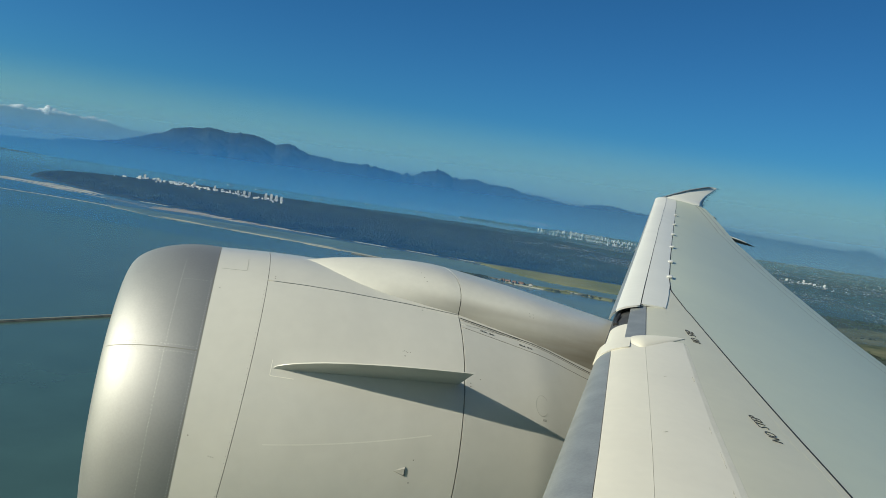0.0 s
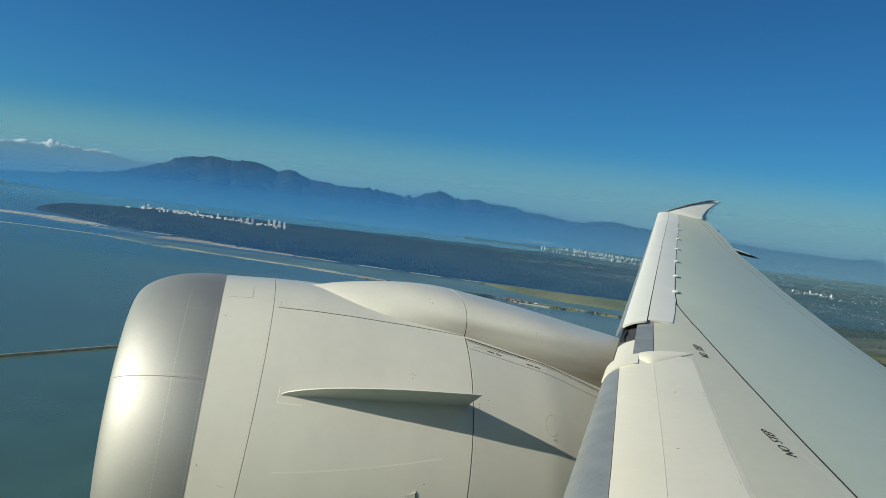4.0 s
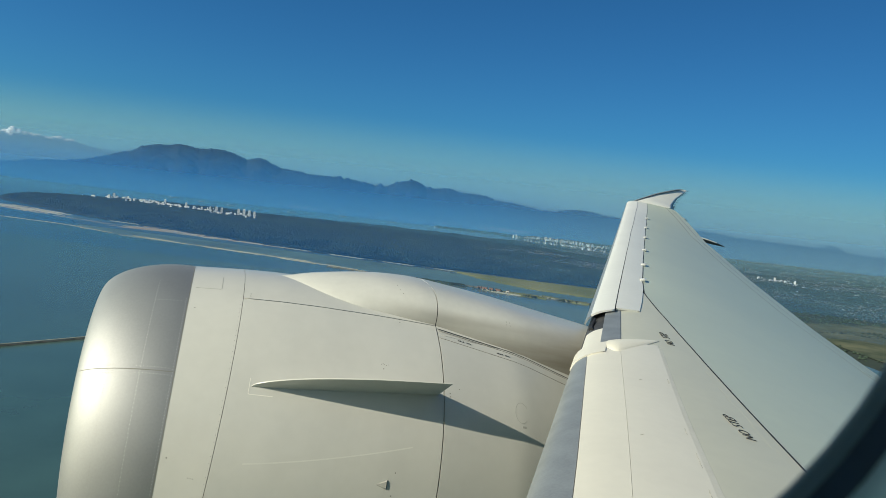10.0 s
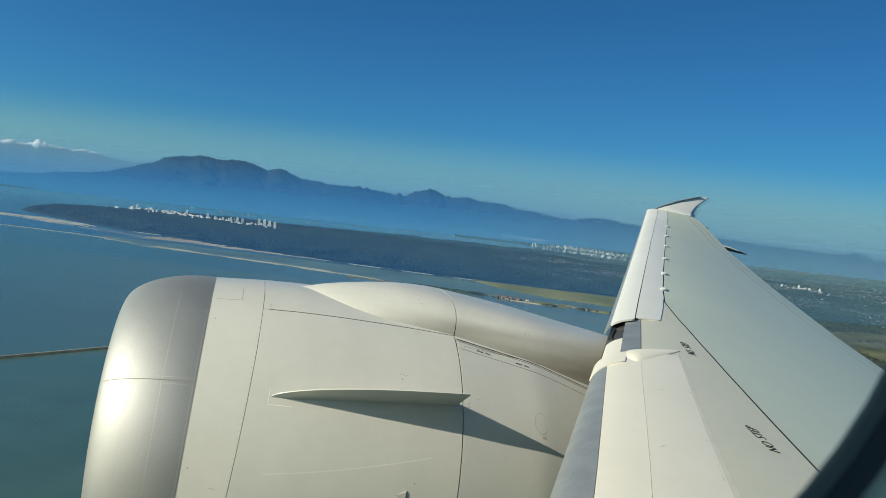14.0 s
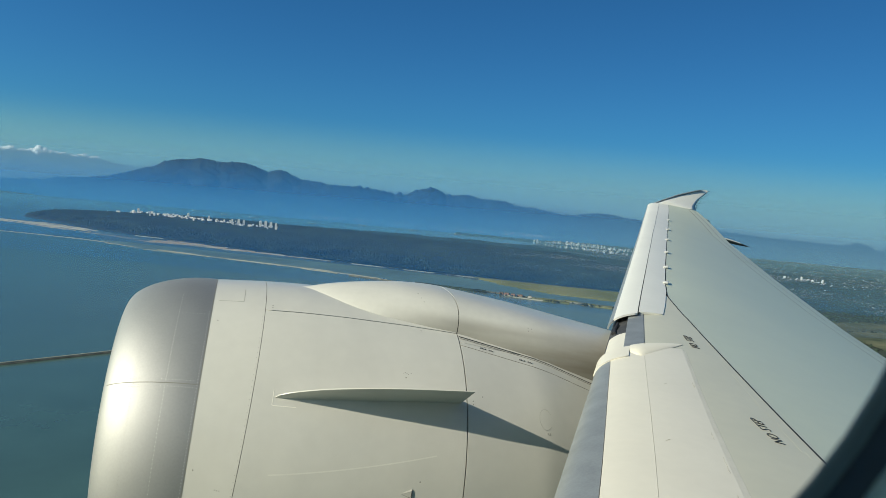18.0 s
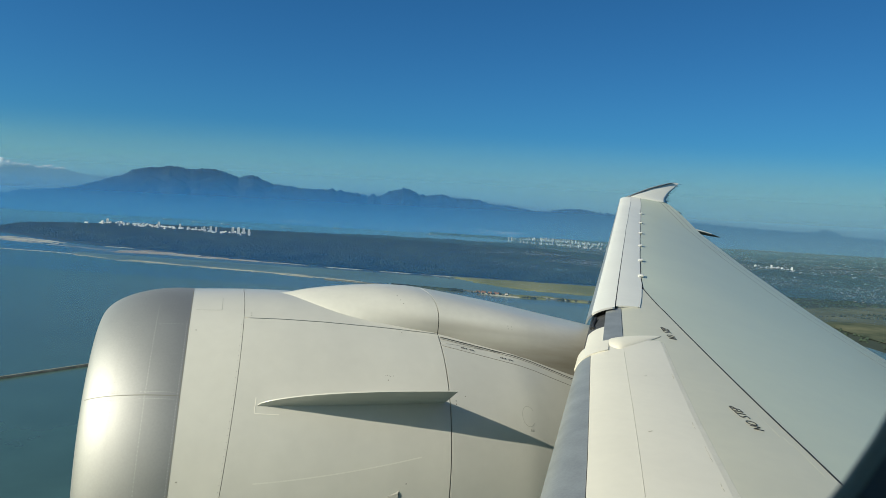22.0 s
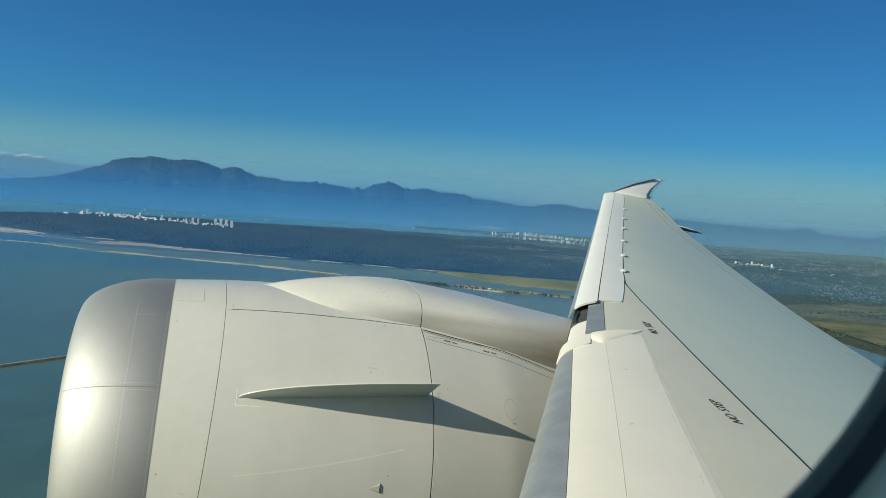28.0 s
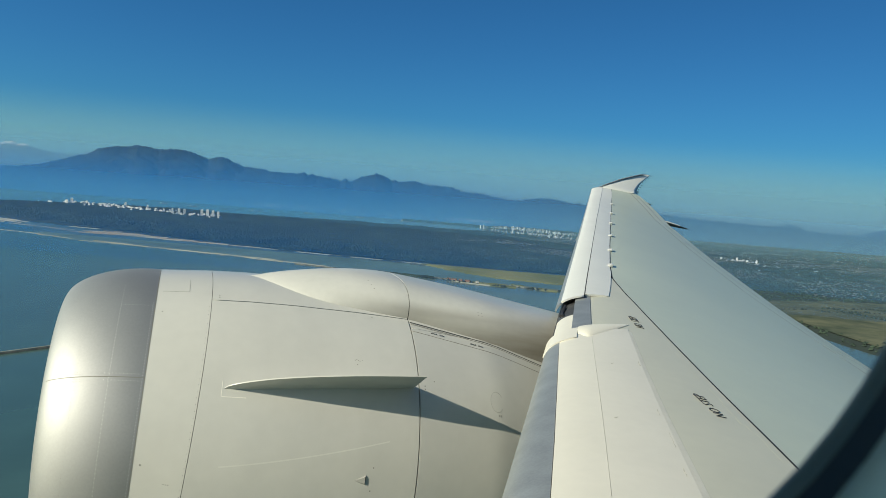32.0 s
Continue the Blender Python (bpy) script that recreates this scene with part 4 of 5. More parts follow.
CAMPUS = [(-800, 1440), (-640, 1420), (-480, 1350), (-340, 1300), (-300, 1370), (-420, 1460), (-600, 1560), (-760, 1590)]
near = lambda x, y: inside(LAND, x, y) & (edge_dist(LAND, x, y) > 1.5)
x, y = scatter(230000, (-820, 260, 790, 1760), lambda x, y: near(x, y) & (rng.uniform(size=x.shape) < np.where(inside(CAMPUS, x, y), 0.35, 1)) & ~inside(MARSH, x, y))
s = rng.uniform(0.7, 1.35, len(x)) * (1 + 0.3 * wobble(x, y, 33, 1.5))
clumps("forest", x, y, land_z(x, y), 2.1 * s, 1.35 * s * rng.uniform(0.6, 1.4, len(x)), M["leaf"], "dense dark green conifer forest on the headland", "forest")
x, y = scatter(60000, (-820, 260, 790, 1760), lambda x, y: near(x, y) & ~inside(MARSH, x, y) & (edge_dist(LAND, x, y) < 60) & (wobble(x, y, 26, 8) + 0.5 * wobble(x, y, 9, 3) > 0.1))
s = rng.uniform(0.8, 1.6, len(x))
clumps("tall_trees", x, y, land_z(x, y), 1.5 * s, 2.3 * s * rng.uniform(0.6, 1.3, len(x)), M["leaf"], "taller dark conifers along the headland's edge", "trees")
x, y = scatter(150000, (160, 1900, 380, 3200), lambda x, y: near(x, y) & ~inside(FIELDS, x, y) & (wobble(x, y, 70, 5) + 0.5 * wobble(x, y, 23, 1) > -0.55))
s = rng.uniform(0.6, 1.3, len(x))
clumps("street_trees", x, y, land_z(x, y), 1.7 * s, 1.6 * s, M["street_leaf"], "dark green trees among city streets", "trees")

# tree rows between the fields
hx, hy = [], []
for k in range(24):
    a, b = rng.uniform(320, 800), rng.uniform(300, 650)
    m, turn = int(rng.uniform(20, 60)), rng.choice([0.12, 0.16, -1.3])
    t = np.arange(m) * 4.0
    hx.append(a + t * math.cos(turn) + rng.normal(0, 1, m))
    hy.append(b + t * math.sin(turn) + rng.normal(0, 1, m))
x, y = np.concatenate(hx), np.concatenate(hy)
k = inside(FIELDS, x, y)
x, y = x[k], y[k]
s = rng.uniform(0.7, 1.5, len(x))
clumps("field_trees", x, y, land_z(x, y), 1.6 * s, 1.6 * s, M["leaf"], "dark tree rows between the fields", "trees")


def houses(name, x, y, z, size, material, label, category):
    """Small gabled boxes in one mesh."""
    m = len(x)
    w, d, h = size * rng.uniform(0.7, 1.4, m), size * rng.uniform(0.7, 1.6, m), size * rng.uniform(0.4, 0.8, m)
    box = np.array([(-1, -1, 0), (1, -1, 0), (1, 1, 0), (-1, 1, 0), (-1, -1, 1), (1, -1, 1), (1, 1, 1), (-1, 1, 1), (0, -1, 1.5), (0, 1, 1.5)], float)
    V = (box[None] * np.stack([w, d, h], -1)[:, None] * [0.5, 0.5, 1]) + np.stack([x, y, z], -1)[:, None]
    f = [(0, 1, 5, 8, 4), (2, 3, 7, 9, 6), (1, 2, 6, 5), (3, 0, 4, 7), (4, 8, 9, 7), (5, 6, 9, 8)]
    faces = [tuple(10 * k + i for i in t) for k in range(m) for t in f]
    return tagged(part(name, mesh_of(name, V.reshape(-1, 3), faces, False), material), label, category, kind="stuff")


x, y = scatter(24000, (180, 1900, 760, 3100), lambda x, y: near(x, y) & ~inside(FIELDS, x, y) & (wobble(x, y, 110, 2) + 0.7 * wobble(x, y, 37, 4) + 0.5 * wobble(y, x, 14, 2) > 0.22))
houses("houses", x, y, land_z(x, y) + 1.3, 1.05, M["roof"], "pale roofed houses in loose groups among the trees", "houses")
x, y = scatter(1500, (420, 1950, 800, 3150), lambda x, y: near(x, y) & ~inside(FIELDS, x, y) & (wobble(x, y, 90, 6) + 0.5 * wobble(x, y, 31, 2) > 0.25))
houses("low_white_buildings", x, y, land_z(x, y) + 1.0, 1.1, M["flats"], "low white flat-roofed halls in the suburbs", "buildings")
x, y = scatter(5200, (400, 1000, 700, 1350), lambda x, y: near(x, y) & ~inside(FIELDS, x, y) & (wobble(x, y, 60, 7) + 0.6 * wobble(x, y, 25, 4) > 0.15))
houses("suburb_houses", x, y, land_z(x, y) + 1.2, 0.85, M["roof"], "small pale houses among suburban trees", "houses")
x, y = scatter(5200, (60, 430, 900, 1700), lambda x, y: near(x, y) & (rng.uniform(size=x.shape) < np.clip((x - 60) / 220, 0, 1)) & (wobble(x, y, 50, 3) + 0.6 * wobble(x, y, 17, 1) > 0.2))
houses("woodland_houses", x, y, land_z(x, y) + 1.6, 1.0, M["roof"], "pale roofed houses at the edge of the woods", "houses")
x, y = scatter(420, (-820, -280, 1290, 1620), lambda x, y: inside(CAMPUS, x, y) & (wobble(x, y, 24, 3) > -0.2))
houses("campus_low_buildings", x, y, land_z(x, y) + 1.0, 3.0, M["tower"], "low pale campus buildings among trees", "houses")


def block(w, d, h, floors, walls="tower"):
    """A tower: walls, roof house and recessed window bands on four sides."""
    bm = bmesh.new()
    bmesh.ops.create_cube(bm, size=1, matrix=Matrix.Translation((0, 0, h / 2)) @ Matrix.Diagonal((w, d, h, 1)))
    bmesh.ops.create_cube(bm, size=1, matrix=Matrix.Translation((w * 0.1, 0, h + h * 0.03)) @ Matrix.Diagonal((w * 0.45, d * 0.5, h * 0.07, 1)))
    a = bpy.data.meshes.new("tower_walls")
    bm.to_mesh(a)
    bm.free()
    bm = bmesh.new()
    for k in range(floors):
        zc = h * (k + 0.6) / floors
        bmesh.ops.create_cube(bm, size=1, matrix=Matrix.Translation((0, 0, zc)) @ Matrix.Diagonal((w * 1.01, d * 0.86, h / floors * 0.32, 1)))
        bmesh.ops.create_cube(bm, size=1, matrix=Matrix.Translation((0, 0, zc)) @ Matrix.Diagonal((w * 0.86, d * 1.01, h / floors * 0.32, 1)))
    b = bpy.data.meshes.new("window_band")
    bm.to_mesh(b)
    bm.free()
    a.materials.append(M[walls])
    b.materials.append(M["glass"])
    return a, b


KINDS = [block(7, 7, 19, 9), block(9, 7, 14, 7), block(6, 6, 24, 11), block(14, 7, 8, 4), block(8, 10, 11, 5), block(7, 7, 19, 9, "concrete"), block(9, 7, 14, 7, "concrete"), block(6, 6, 24, 11, "concrete")]


def tower(kind, x, y, z, turn, k, label, category, group):
    e = thing("tower_block", label, category, Matrix.Translation((x, y, z - 1.0)) @ pose(0, 0, 0, 0, 0, turn) @ Matrix.Diagonal((k, k, k, 1)), group)
    part("walls", KINDS[kind][0], None, e)
    part("window_band", KINDS[kind][1], None, e)
    return e


def row_of(points, spread, count, kinds, k0, k1, label, group):
    pts = np.array(points, float)
    for j in range(count):
        t = rng.uniform(0, len(pts) - 1)
        i = min(int(t), len(pts) - 2)
        p = pts[i] + (pts[i + 1] - pts[i]) * (t - i) + rng.normal(0, spread, 2)
        zz = float(land_z(np.array([p[0]]), np.array([p[1]]))[0])
        tower(int(rng.choice(kinds)), p[0], p[1], max(zz, 0.5), rng.uniform(-25, 25), rng.uniform(k0, k1), label, "building", group)


row_of([(-840, 1560), (-740, 1560), (-640, 1520)], 20, 40, [1, 3, 4, 3], 0.34, 0.66, "pale concrete campus block among trees", "campus buildings")
row_of([(-640, 1520), (-530, 1450), (-440, 1410)], 18, 22, [3, 4, 3], 0.34, 0.6, "low pale campus building among trees", "campus buildings")
for x, y, k in ((-372, 1360, 0.72), (-360, 1355, 0.75), (-349, 1352, 0.7), (-338, 1348, 0.62), (-412, 1385, 0.62), (-424, 1390, 0.66), (-440, 1400, 0.55), (-505, 1450, 0.55), (-560, 1480, 0.6), (-690, 1530, 0.7)):
    tower(0, x, y, float(land_z(np.array([x]), np.array([y]))[0]) + 1.5, 12, k * 0.9, "pale residential tower above dark trees", "building", "campus towers")
row_of([(300, 2120), (370, 2090), (430, 2020), (500, 1960)], 24, 170, [5, 7, 7, 6, 0, 5, 2], 0.2, 0.5, "pale glass and concrete downtown tower", "downtown towers")

row_of([(300, 1830), (360, 1790), (430, 1700), (500, 1640)], 28, 130, [0, 5, 6, 7, 6, 7], 0.16, 0.40, "pale glass and concrete downtown tower", "downtown towers")
row_of([(630, 1290), (655, 1270), (672, 1245)], 7, 15, [0, 1, 1, 3], 0.2, 0.42, "white apartment tower among suburban trees", "suburban towers")


def far_blocks(name, points, spread, count, size, label):
    """Flats and halls along a street line, too far off to tell apart, joined in one mesh."""
    pts = np.array(points, float)
    t = rng.uniform(0, len(pts) - 1, count)
    x, y = [np.interp(t, range(len(pts)), pts[:, k]) + rng.normal(0, spread, count) for k in (0, 1)]
    houses(name, x, y, land_z(x, y) + 0.8, size, M["flats"], label, "buildings")


far_blocks("city_edge_blocks", [(500, 1960), (620, 2000), (900, 2150)], 40, 110, 2.2, "pale mid-rise blocks at the edge of the city")
far_blocks("suburban_flats", [(600, 1330), (660, 1250), (700, 1130)], 30, 70, 1.5, "pale apartment blocks in the suburbs")
far_blocks("plain_halls", [(760, 1750), (1000, 1500), (1300, 1750)], 130, 110, 1.6, "pale low halls on the hazy plain")


# sand bars, log booms, dykes
FLAT = [(-560, 1075), (-420, 995), (-283, 915), (-122, 850), (8, 806), (70, 770), (110, 700), (190, 675), (330, 645), (320, 590), (160, 622), (100, 640), (54, 668), (-100, 722), (-198, 762), (-344, 800), (-430, 860)]
flat = ground_grid("tidal_flat", -580, 340, 580, 1090, 10, lambda x, y: np.where(inside(FLAT, x, y), 0.08, -0.3), M["mud"], lambda x, y: inside(FLAT, x, y))
tagged(flat, "murky grey-green shallow water over mud", "tidal flat", kind="structure")
def bank(name, pts, w0, w1, z, material, label, category, ragged=0.4, seg=10, kind="structure", wander=0.25):
    """A low ragged bank along a line, domed across."""
    pts = np.array(pts, float)
    t = np.linspace(0, len(pts) - 1, seg * (len(pts) - 1) + 1)
    c = np.stack([np.interp(t, range(len(pts)), pts[:, k]) for k in (0, 1)], -1)
    tan = np.gradient(c, axis=0)
    nrm = np.stack([-tan[:, 1], tan[:, 0]], -1) / np.linalg.norm(tan, axis=1)[:, None]
    u = t / t[-1]
    w = (w0 + (w1 - w0) * u) * (1 + ragged * rng.uniform(-1, 1, len(t))) * np.clip(np.minimum(u, 1 - u) * 8 + 0.15, 0, 1)
    c = c + nrm * (rng.normal(0, wander, len(t)) * w)[:, None]
    V = []
    for s, h in ((-1, -0.3), (-0.55, 0.6), (0, 1), (0.55, 0.6), (1, -0.3)):
        V.append(np.concatenate([c + nrm * (s * w / 2)[:, None], np.full((len(t), 1), z * h)], 1))
    V = np.array(V)
    m, k = V.shape[:2]
    i = np.arange(m * k).reshape(m, k)
    q = np.stack([i[:-1, :-1], i[:-1, 1:], i[1:, 1:], i[1:, :-1]], -1).reshape(-1, 4)
    ob = part(name, mesh_of(name, V.reshape(-1, 3), q), material)
    return tagged(ob, label, category, kind=kind)


def streaks(name, pts, count, spread, long, wide, z, material, label, category):
    """Many slender ragged slivers strewn along a line, joined in one mesh."""
    pts = np.array(pts, float)
    V, faces = [], []
    for _ in range(count):
        t = rng.uniform(0, len(pts) - 1.001)
        i = int(t)
        d = pts[i + 1] - pts[i]
        d /= np.linalg.norm(d)
        nn = np.array([-d[1], d[0]])
        c = pts[i] + (pts[i + 1] - pts[i]) * (t - i) + nn * rng.normal(0, spread)
        l, w, k = rng.uniform(*long), rng.uniform(*wide), len(V)
        u = np.linspace(-0.5, 0.5, 7)
        half = w / 2 * np.sqrt(np.maximum(0.06, 1 - (2 * u) ** 2)) * rng.uniform(0.55, 1.2, 7)
        mid = c + d * (u * l)[:, None] + nn * (np.cumsum(rng.normal(0, w * 0.12, 7)))[:, None]
        V += [(*(m_ - nn * h_), -0.1) for m_, h_ in zip(mid, half)] + [(*m_, z) for m_ in mid] + [(*(m_ + nn * h_), -0.1) for m_, h_ in zip(mid, half)]
        faces += [(k + r * 7 + j, k + r * 7 + j + 1, k + r * 7 + j + 8, k + r * 7 + j + 7) for r in (0, 1) for j in range(6)]
    return tagged(part(name, mesh_of(name, V, faces), material), label, category, kind="stuff")


streaks("sand_bar", [(-760, 1135), (-690, 1118), (-625, 1085), (-565, 1045)], 46, 15, (40, 120), (2.5, 6), 0.5, M["sand"], "tan sand bars in many streaks off the headland", "sand bars")
streaks("sand_bar", [(-523, 1004), (-479, 985), (-439, 960)], 7, 4, (30, 70), (6, 10), 0.4, M["spit"], "low pale sand bar by the shore", "sand bar")
bank("sand_spit", [(-640, 915), (-574, 906), (-524, 898), (-457, 881), (-372, 830)], 4, 6.5, 0.4, M["spit"], "long thin pale silt spit", "sand bar", 0.6, 24)
bank("sand_spit", [(-359, 815), (-298, 805), (-223, 771), (-142, 747), (-60, 705)], 6.5, 6, 0.4, M["spit"], "long thin pale silt spit", "sand bar", 0.6, 24)
streaks("sand_bar", [(-340, 812), (-223, 775), (-142, 747), (-80, 715)], 7, 5, (30, 80), (3, 6), 0.5, M["sand"], "tan streaks of sand along the spit", "sand bars")
streaks("log_boom", [(-395, 945), (-335, 948), (-269, 922), (-200, 905)], 70, 12, (30, 100), (1.0, 2.4), 0.4, M["log"], "rafts of floating brown logs", "log boom")
streaks("log_boom", [(-395, 945), (-335, 948), (-269, 922), (-200, 905)], 30, 12, (20, 70), (0.8, 1.8), 0.5, M["sand"], "pale rafts of floating logs", "log boom")
bank("beach", [(-463, 1020), (-375, 1000), (-283, 925), (-122, 858), (8, 817), (85, 803)], 1.1, 1.0, 0.7, M["spit"], "thin pale beach below the forest", "beach", 0.5, 20)
bank("jetty", [(-100, 712), (-20, 684), (44, 672), (70, 652), (121, 638), (155, 625), (260, 600)], 1.8, 3.4, 0.9, M["rock"], "sandy stone jetty crossing the water", "jetty", 0.4, 16)
streaks("jetty_sand", [(60, 655), (99, 640), (160, 620), (260, 600)], 30, 4, (8, 30), (0.4, 1.0), 1.0, M["spit"], "tan streaks of dry sand on the jetty", "sand")
streaks("jetty_turf", [(80, 648), (121, 636), (200, 612)], 24, 5, (8, 30), (2, 5), 1.3, M["grass"], "green turf strips on the jetty", "turf")
bank("jetty_scrub", [(-30, 686), (10, 672), (40, 664)], 4, 5, 2.4, M["leaf"], "dark green scrub on the jetty", "scrub", 0.5, 12, "stuff")
bank("dyke", [(-330, 60), (-230, 190), (-172, 268), (-140, 310), (-40, 450)], 2.2, 2.4, 0.7, M["rock"], "thin stone dyke standing in the sea", "dyke", 0.05, 60, wander=0.02)
bank("dyke_crest", [(-330, 60), (-230, 190), (-172, 268), (-140, 310), (-40, 450)], 1.0, 1.1, 1.05, M["spit"], "pale crest along the stone dyke", "dyke", 0.12, 60, wander=0.03)
bank("park_headland", [(20, 2330), (120, 2300), (230, 2240), (310, 2170)], 50, 70, 7, M["leaf"], "dark wooded park headland beside the city", "headland", 0.25, 14)
sx = rng.uniform(30, 200, 260)
sy = np.interp(sx, [30, 99, 200], [664, 634, 611]) + rng.normal(0, 2.2, 260)
clumps("jetty_bushes", sx[::3], sy[::3], np.full(87, 0.4), rng.uniform(0.8, 2.2, 87), rng.uniform(0.8, 2.2, 87), M["leaf"], "dark bushes along the jetty", "bushes")


def shed(x, y, w, d, h, turn, material, label):
    e = thing("jetty_shed", label, "shed", Matrix.Translation((x, y, 0.75)) @ pose(0, 0, 0, 0, 0, turn), "jetty sheds")
    bm = bmesh.new()
    bmesh.ops.create_cube(bm, size=1, matrix=Matrix.Translation((0, 0, h / 2)) @ Matrix.Diagonal((w, d, h, 1)))
    me = bpy.data.meshes.new("walls")
    bm.to_mesh(me)
    bm.free()
    part("walls", me, material, e)
    V = [(-w * .53, -d * .55, h), (w * .53, -d * .55, h), (w * .53, d * .55, h), (-w * .53, d * .55, h), (-w * .53, 0, h * 1.4), (w * .53, 0, h * 1.4)]
    part("roof", mesh_of("roof", V, [(0, 1, 5, 4), (2, 3, 4, 5), (0, 4, 3), (1, 2, 5), (0, 3, 2, 1)], False), M["rock"], e, "dull pitched roof")


for x, y, w in ((54, 657, 3.8), (59, 655, 4.8), (65, 652.5, 3.6), (71, 650, 5.0), (80, 645, 3)):
    shed(x, y, w, 2.2, 1.6, -22, M["shed"] if w > 3.5 else M["concrete"], "small red shed on the sandy jetty")


def ship(x, y, length, turn, label):
    e = thing("cargo_ship", label, "ship", Matrix.Translation((x, y, 0)) @ pose(0, 0, 0, 0, 0, turn) @ Matrix.Diagonal((length, length, length, 1)), "anchored ships")
    out = [(-0.5, 0.06), (-0.48, 0.075), (0.3, 0.078), (0.42, 0.055), (0.5, 0.0)]
    ring = out + [(a, -b) for a, b in out[::-1][1:]]
    k = len(ring)
    V = [(a * 0.97, b * 0.8, -0.01) for a, b in ring] + [(a, b, 0.05 + (0.015 if a > 0.4 else 0)) for a, b in ring]
    part("hull", mesh_of("hull", V, [(j, (j + 1) % k, k + (j + 1) % k, k + j) for j in range(k)] + [tuple(range(k, 2 * k))], False), M["hullpaint"], e, "dark ship hull")
    for nm, cx, w, d, h, z in (("bridge_house", -0.38, 0.09, 0.12, 0.09, 0.05), ("funnel", -0.45, 0.035, 0.04, 0.06, 0.10), ("hatch_cover", -0.15, 0.16, 0.1, 0.02, 0.05), ("hatch_cover", 0.08, 0.16, 0.1, 0.02, 0.05), ("hatch_cover", 0.28, 0.12, 0.08, 0.02, 0.05)):
        bm = bmesh.new()
        bmesh.ops.create_cube(bm, size=1, matrix=Matrix.Translation((cx, 0, z + h / 2)) @ Matrix.Diagonal((w, d, h, 1)))
        me = bpy.data.meshes.new(nm)
        bm.to_mesh(me)
        bm.free()
        part(nm, me, M["white"] if nm != "hatch_cover" else M["hullpaint"], e)


for x, y, l, a in ((-900, 2450, 28, 10), (-760, 2330, 26, -8), (-640, 2250, 30, 5), (-430, 2180, 34, 12), (-300, 2400, 26, -5), (-120, 2330, 24, 8), (30, 2280, 30, 4), (80, 2500, 26, -6), (-520, 2600, 26, 3)):
    ship(x, y, l, a, "dark cargo ship anchored in the hazy bay")


# ---- mountains: forested massifs rising from the far shore ----
def massif(name, sil, r_foot, r_top, label, material, rough=1.0, seed=0, cols=420, rows=30, foot=0.0):
    """sil: azimuth and height angle of the crest in degrees; slopes fall to the foot with spurs and gullies."""
    sil = np.array(sil, float)
    az = np.linspace(sil[0, 0], sil[-1, 0], cols)
    el = np.interp(az, sil[:, 0], sil[:, 1])
    rt = np.interp(az, [az[0], az[-1]], r_top) if np.ndim(r_top) else np.full(cols, float(r_top))
    rf = np.interp(az, np.linspace(az[0], az[-1], len(r_foot)), r_foot)
    crest = 75 + rt * np.tan(np.radians(el))
    verts = []
    for j in range(cols):
        wj = noise.fractal(Vector((az[j] * 2.4, seed, 0)), 0.75, 2.1, 4) * rough
        for i in range(rows + 4):
            v = min(i / (rows - 1), 1.0)
            back = max(0, i - rows + 1)
            r = rf[j] + (rt[j] - rf[j]) * v + back * 90
            p = Vector((az[j] * 0.62 + v * 1.3, v * 7.0, seed * 3.1))
            spur = noise.ridged_multi_fractal(p, 1.0, 2.1, 5, 1.0, 2.0) * 0.5
            h = (crest[j] + wj * 5 * v**30) * (0.72 * v + 0.28 * v**2.2) * (1 - (1 - v) * 0.62 * min(spur, 1.3)) if back == 0 else (crest[j] + wj * 5) * (1 - 0.25 * back)
            a = radians(az[j])
            verts.append((r * math.sin(a), r * math.cos(a), max(h, 0) + foot - 1))
    m = rows + 4
    faces = [(j * m + i, (j + 1) * m + i, (j + 1) * m + i + 1, j * m + i + 1) for j in range(cols - 1) for i in range(m - 1)]
    return tagged(part(name, mesh_of(name, verts, faces), material), label, "mountain", kind="structure")


def snow_material():
    # rock blued in its base colour to imitate distance haze
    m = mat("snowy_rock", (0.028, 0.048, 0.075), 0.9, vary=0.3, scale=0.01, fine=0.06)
    nt = m.node_tree
    n, link = nt.nodes, nt.links.new
    b = n["Principled BSDF"]
    old = b.inputs["Base Color"].links[0].from_socket
    geo, sep, nz = n.new("ShaderNodeNewGeometry"), n.new("ShaderNodeSeparateXYZ"), n.new("ShaderNodeTexNoise")
    nz.inputs["Scale"].default_value, nz.inputs["Detail"].default_value = 0.035, 8
    link(geo.outputs["Position"], sep.inputs[0])
    link(geo.outputs["Position"], nz.inputs["Vector"])
    ma = n.new("ShaderNodeMath")
    ma.operation = "MULTIPLY_ADD"
    ma.inputs[1].default_value = 80
    link(nz.outputs[0], ma.inputs[0])
    link(sep.outputs[2], ma.inputs[2])
    mr = n.new("ShaderNodeMapRange")
    mr.inputs[1].default_value, mr.inputs[2].default_value = 246, 272
    link(ma.outputs[0], mr.inputs[0])
    mx = n.new("ShaderNodeMix")
    mx.data_type = "RGBA"
    link(mr.outputs[0], mx.inputs[0])
    link(old, mx.inputs[6])
    mx.inputs[7].default_value = (0.80, 0.83, 0.86, 1)
    link(mx.outputs[2], b.inputs["Base Color"])
    return m


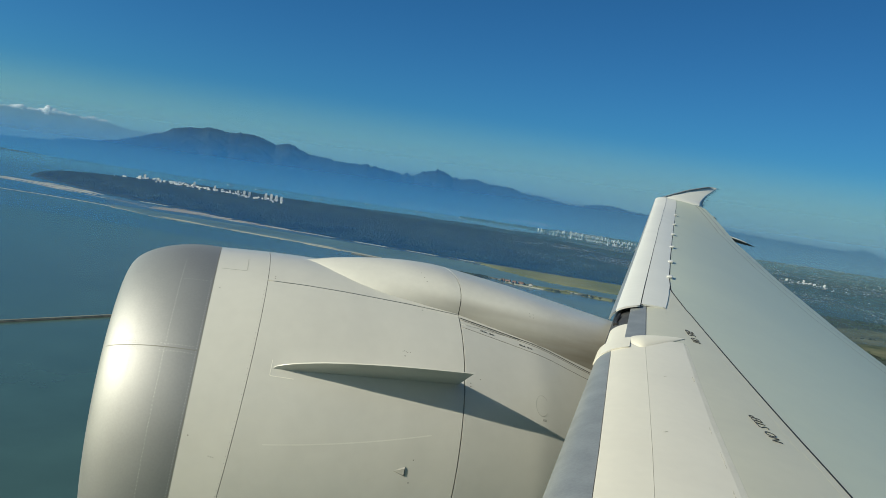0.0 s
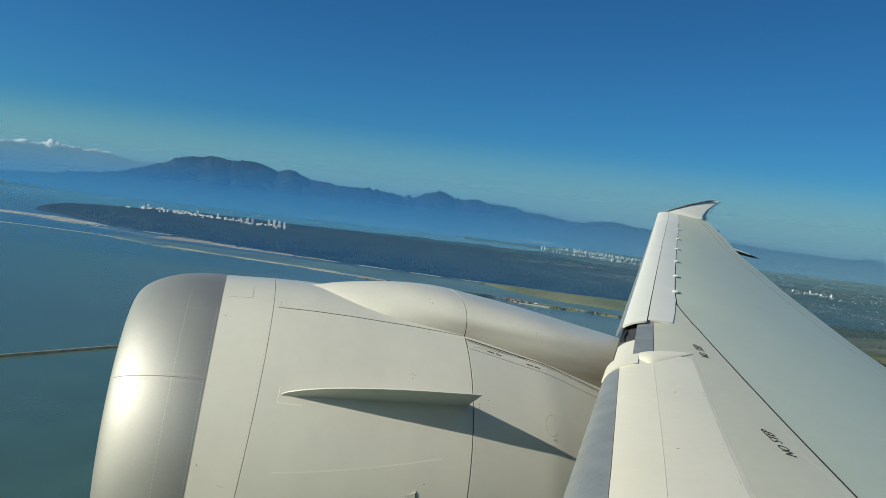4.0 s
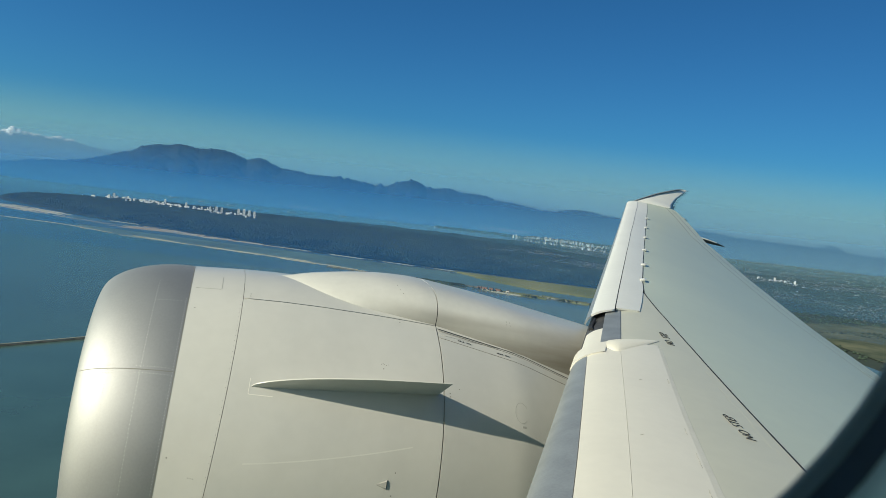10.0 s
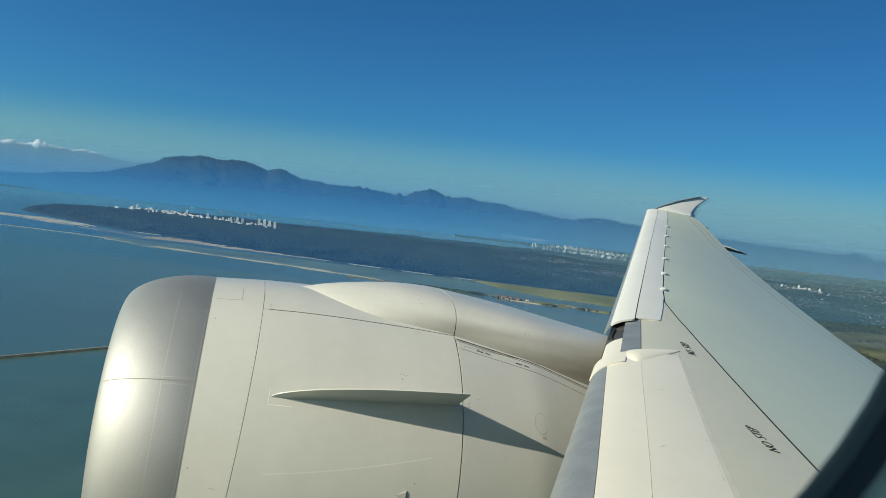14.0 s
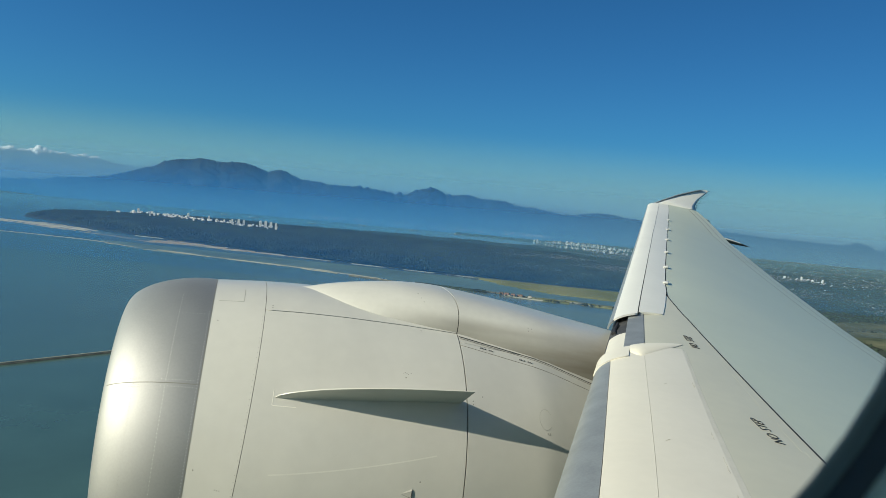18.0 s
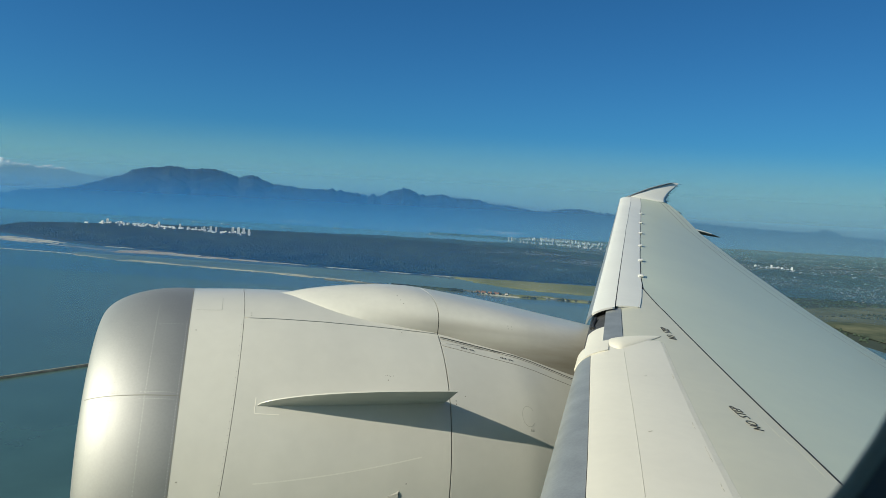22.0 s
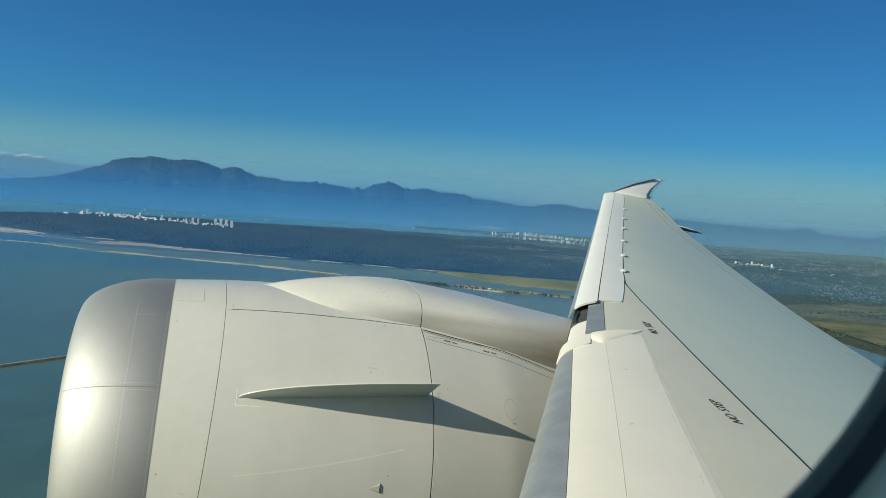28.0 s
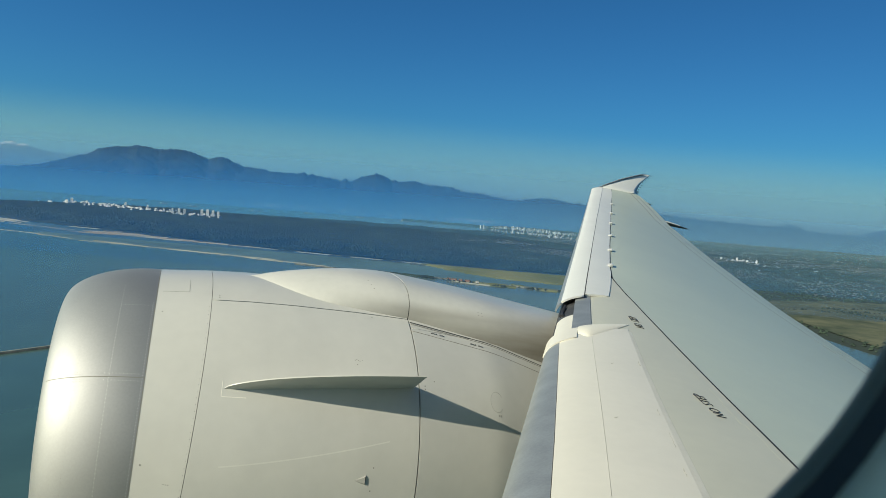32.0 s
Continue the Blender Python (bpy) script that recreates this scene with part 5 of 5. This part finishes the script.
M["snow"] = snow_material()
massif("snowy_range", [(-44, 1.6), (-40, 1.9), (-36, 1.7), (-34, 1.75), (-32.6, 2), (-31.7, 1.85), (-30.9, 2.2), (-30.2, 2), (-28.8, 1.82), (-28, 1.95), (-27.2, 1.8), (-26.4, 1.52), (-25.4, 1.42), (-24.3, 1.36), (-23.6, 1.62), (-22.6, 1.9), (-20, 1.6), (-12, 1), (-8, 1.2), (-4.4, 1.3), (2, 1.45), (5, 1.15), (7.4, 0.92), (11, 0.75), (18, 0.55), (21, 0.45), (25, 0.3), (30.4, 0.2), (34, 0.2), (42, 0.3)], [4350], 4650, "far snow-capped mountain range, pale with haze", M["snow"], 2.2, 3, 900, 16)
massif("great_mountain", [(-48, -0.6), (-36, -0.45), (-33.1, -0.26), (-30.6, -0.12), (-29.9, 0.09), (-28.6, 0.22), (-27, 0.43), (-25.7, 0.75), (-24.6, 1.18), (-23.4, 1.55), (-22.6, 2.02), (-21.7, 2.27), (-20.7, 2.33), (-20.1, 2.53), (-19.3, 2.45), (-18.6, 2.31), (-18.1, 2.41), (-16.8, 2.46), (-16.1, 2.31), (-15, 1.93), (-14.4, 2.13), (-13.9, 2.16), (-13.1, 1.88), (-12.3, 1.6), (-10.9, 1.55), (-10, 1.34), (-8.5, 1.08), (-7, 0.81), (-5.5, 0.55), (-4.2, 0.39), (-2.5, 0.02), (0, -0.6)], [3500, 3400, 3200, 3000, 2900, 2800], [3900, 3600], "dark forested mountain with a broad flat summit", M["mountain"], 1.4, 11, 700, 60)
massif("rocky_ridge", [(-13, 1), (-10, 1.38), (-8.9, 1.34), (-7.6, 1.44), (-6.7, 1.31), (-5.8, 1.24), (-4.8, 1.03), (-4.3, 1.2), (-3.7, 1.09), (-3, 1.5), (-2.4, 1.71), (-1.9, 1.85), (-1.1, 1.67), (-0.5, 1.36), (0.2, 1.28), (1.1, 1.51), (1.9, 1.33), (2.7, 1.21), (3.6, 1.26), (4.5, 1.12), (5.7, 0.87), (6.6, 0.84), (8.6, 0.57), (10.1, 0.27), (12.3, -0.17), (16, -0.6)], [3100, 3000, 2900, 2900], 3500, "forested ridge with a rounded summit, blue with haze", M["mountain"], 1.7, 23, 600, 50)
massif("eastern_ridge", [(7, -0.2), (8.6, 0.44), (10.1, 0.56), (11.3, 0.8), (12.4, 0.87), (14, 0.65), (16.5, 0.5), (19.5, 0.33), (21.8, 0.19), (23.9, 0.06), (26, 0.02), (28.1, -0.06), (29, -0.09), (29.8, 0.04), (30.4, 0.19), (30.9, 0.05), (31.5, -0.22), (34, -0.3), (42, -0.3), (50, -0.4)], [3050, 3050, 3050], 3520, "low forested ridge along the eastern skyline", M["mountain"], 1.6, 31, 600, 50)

SHORE = [(-760, 2950), (-480, 2800), (-250, 2700), (0, 2660), (200, 2640), (330, 2700), (420, 2900), (200, 3050), (-200, 3100), (-600, 3050)]
shelf = ground_grid("north_shore", -780, 440, 2620, 3120, 20, lambda x, y: np.where(inside(SHORE, x, y), 1.5 + edge_dist(SHORE, x, y) * 0.06, -1), M["forest_floor"], lambda x, y: inside(SHORE, x, y))
tagged(shelf, "low wooded shore below the mountains", "shore", kind="structure")
x, y = scatter(1600, (-760, 420, 2640, 3050), lambda x, y: inside(SHORE, x, y) & (rng.uniform(size=x.shape) < np.exp(-edge_dist(SHORE, x, y) / 60)))
houses("shore_houses", x, y, 1.5 + edge_dist(SHORE, x, y) * 0.06, 4.2, M["tower"], "pale houses and blocks along the far shore", "houses")

# distance haze imitated by thin tinted see-through sheets over water and plain, near to far
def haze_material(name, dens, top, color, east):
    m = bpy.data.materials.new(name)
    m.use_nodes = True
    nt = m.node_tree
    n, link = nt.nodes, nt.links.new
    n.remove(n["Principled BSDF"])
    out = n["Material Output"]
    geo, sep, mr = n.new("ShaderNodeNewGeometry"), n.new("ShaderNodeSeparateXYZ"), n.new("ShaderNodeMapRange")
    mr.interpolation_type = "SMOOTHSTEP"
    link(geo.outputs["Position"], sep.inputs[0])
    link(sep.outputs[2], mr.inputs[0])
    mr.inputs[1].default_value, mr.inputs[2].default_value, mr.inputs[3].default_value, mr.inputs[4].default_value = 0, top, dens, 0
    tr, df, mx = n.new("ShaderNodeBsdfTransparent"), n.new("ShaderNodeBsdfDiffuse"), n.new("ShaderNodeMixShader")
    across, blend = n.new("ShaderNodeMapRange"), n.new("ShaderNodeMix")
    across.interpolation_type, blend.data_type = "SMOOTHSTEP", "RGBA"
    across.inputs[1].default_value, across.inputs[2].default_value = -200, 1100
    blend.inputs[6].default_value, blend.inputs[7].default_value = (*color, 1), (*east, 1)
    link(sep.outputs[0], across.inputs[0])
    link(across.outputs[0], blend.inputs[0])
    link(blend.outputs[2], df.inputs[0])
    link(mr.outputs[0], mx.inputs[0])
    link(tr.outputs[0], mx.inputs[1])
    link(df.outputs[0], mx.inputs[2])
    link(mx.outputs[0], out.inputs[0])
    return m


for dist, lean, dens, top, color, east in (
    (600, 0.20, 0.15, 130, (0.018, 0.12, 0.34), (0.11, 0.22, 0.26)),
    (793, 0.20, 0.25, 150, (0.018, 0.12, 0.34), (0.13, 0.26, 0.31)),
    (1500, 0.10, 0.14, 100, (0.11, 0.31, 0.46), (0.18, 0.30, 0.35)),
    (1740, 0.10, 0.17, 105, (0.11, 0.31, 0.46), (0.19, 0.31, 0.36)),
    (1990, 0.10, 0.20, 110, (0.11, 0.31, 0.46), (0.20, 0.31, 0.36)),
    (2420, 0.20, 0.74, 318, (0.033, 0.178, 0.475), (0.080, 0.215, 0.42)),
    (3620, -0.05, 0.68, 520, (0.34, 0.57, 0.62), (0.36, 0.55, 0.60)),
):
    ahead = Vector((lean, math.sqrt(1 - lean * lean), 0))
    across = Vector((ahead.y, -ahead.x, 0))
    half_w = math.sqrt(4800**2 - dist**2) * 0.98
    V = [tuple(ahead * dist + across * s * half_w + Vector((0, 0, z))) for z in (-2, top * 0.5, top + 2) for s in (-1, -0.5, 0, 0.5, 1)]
    ob = part("haze", mesh_of("haze", V, [(i * 5 + j, i * 5 + j + 1, i * 5 + j + 6, i * 5 + j + 5) for i in range(2) for j in range(4)]), haze_material("haze_tint", dens, top, color, east))
    tagged(ob, "thin see-through sheet tinted as distance haze", "haze", kind="structure")
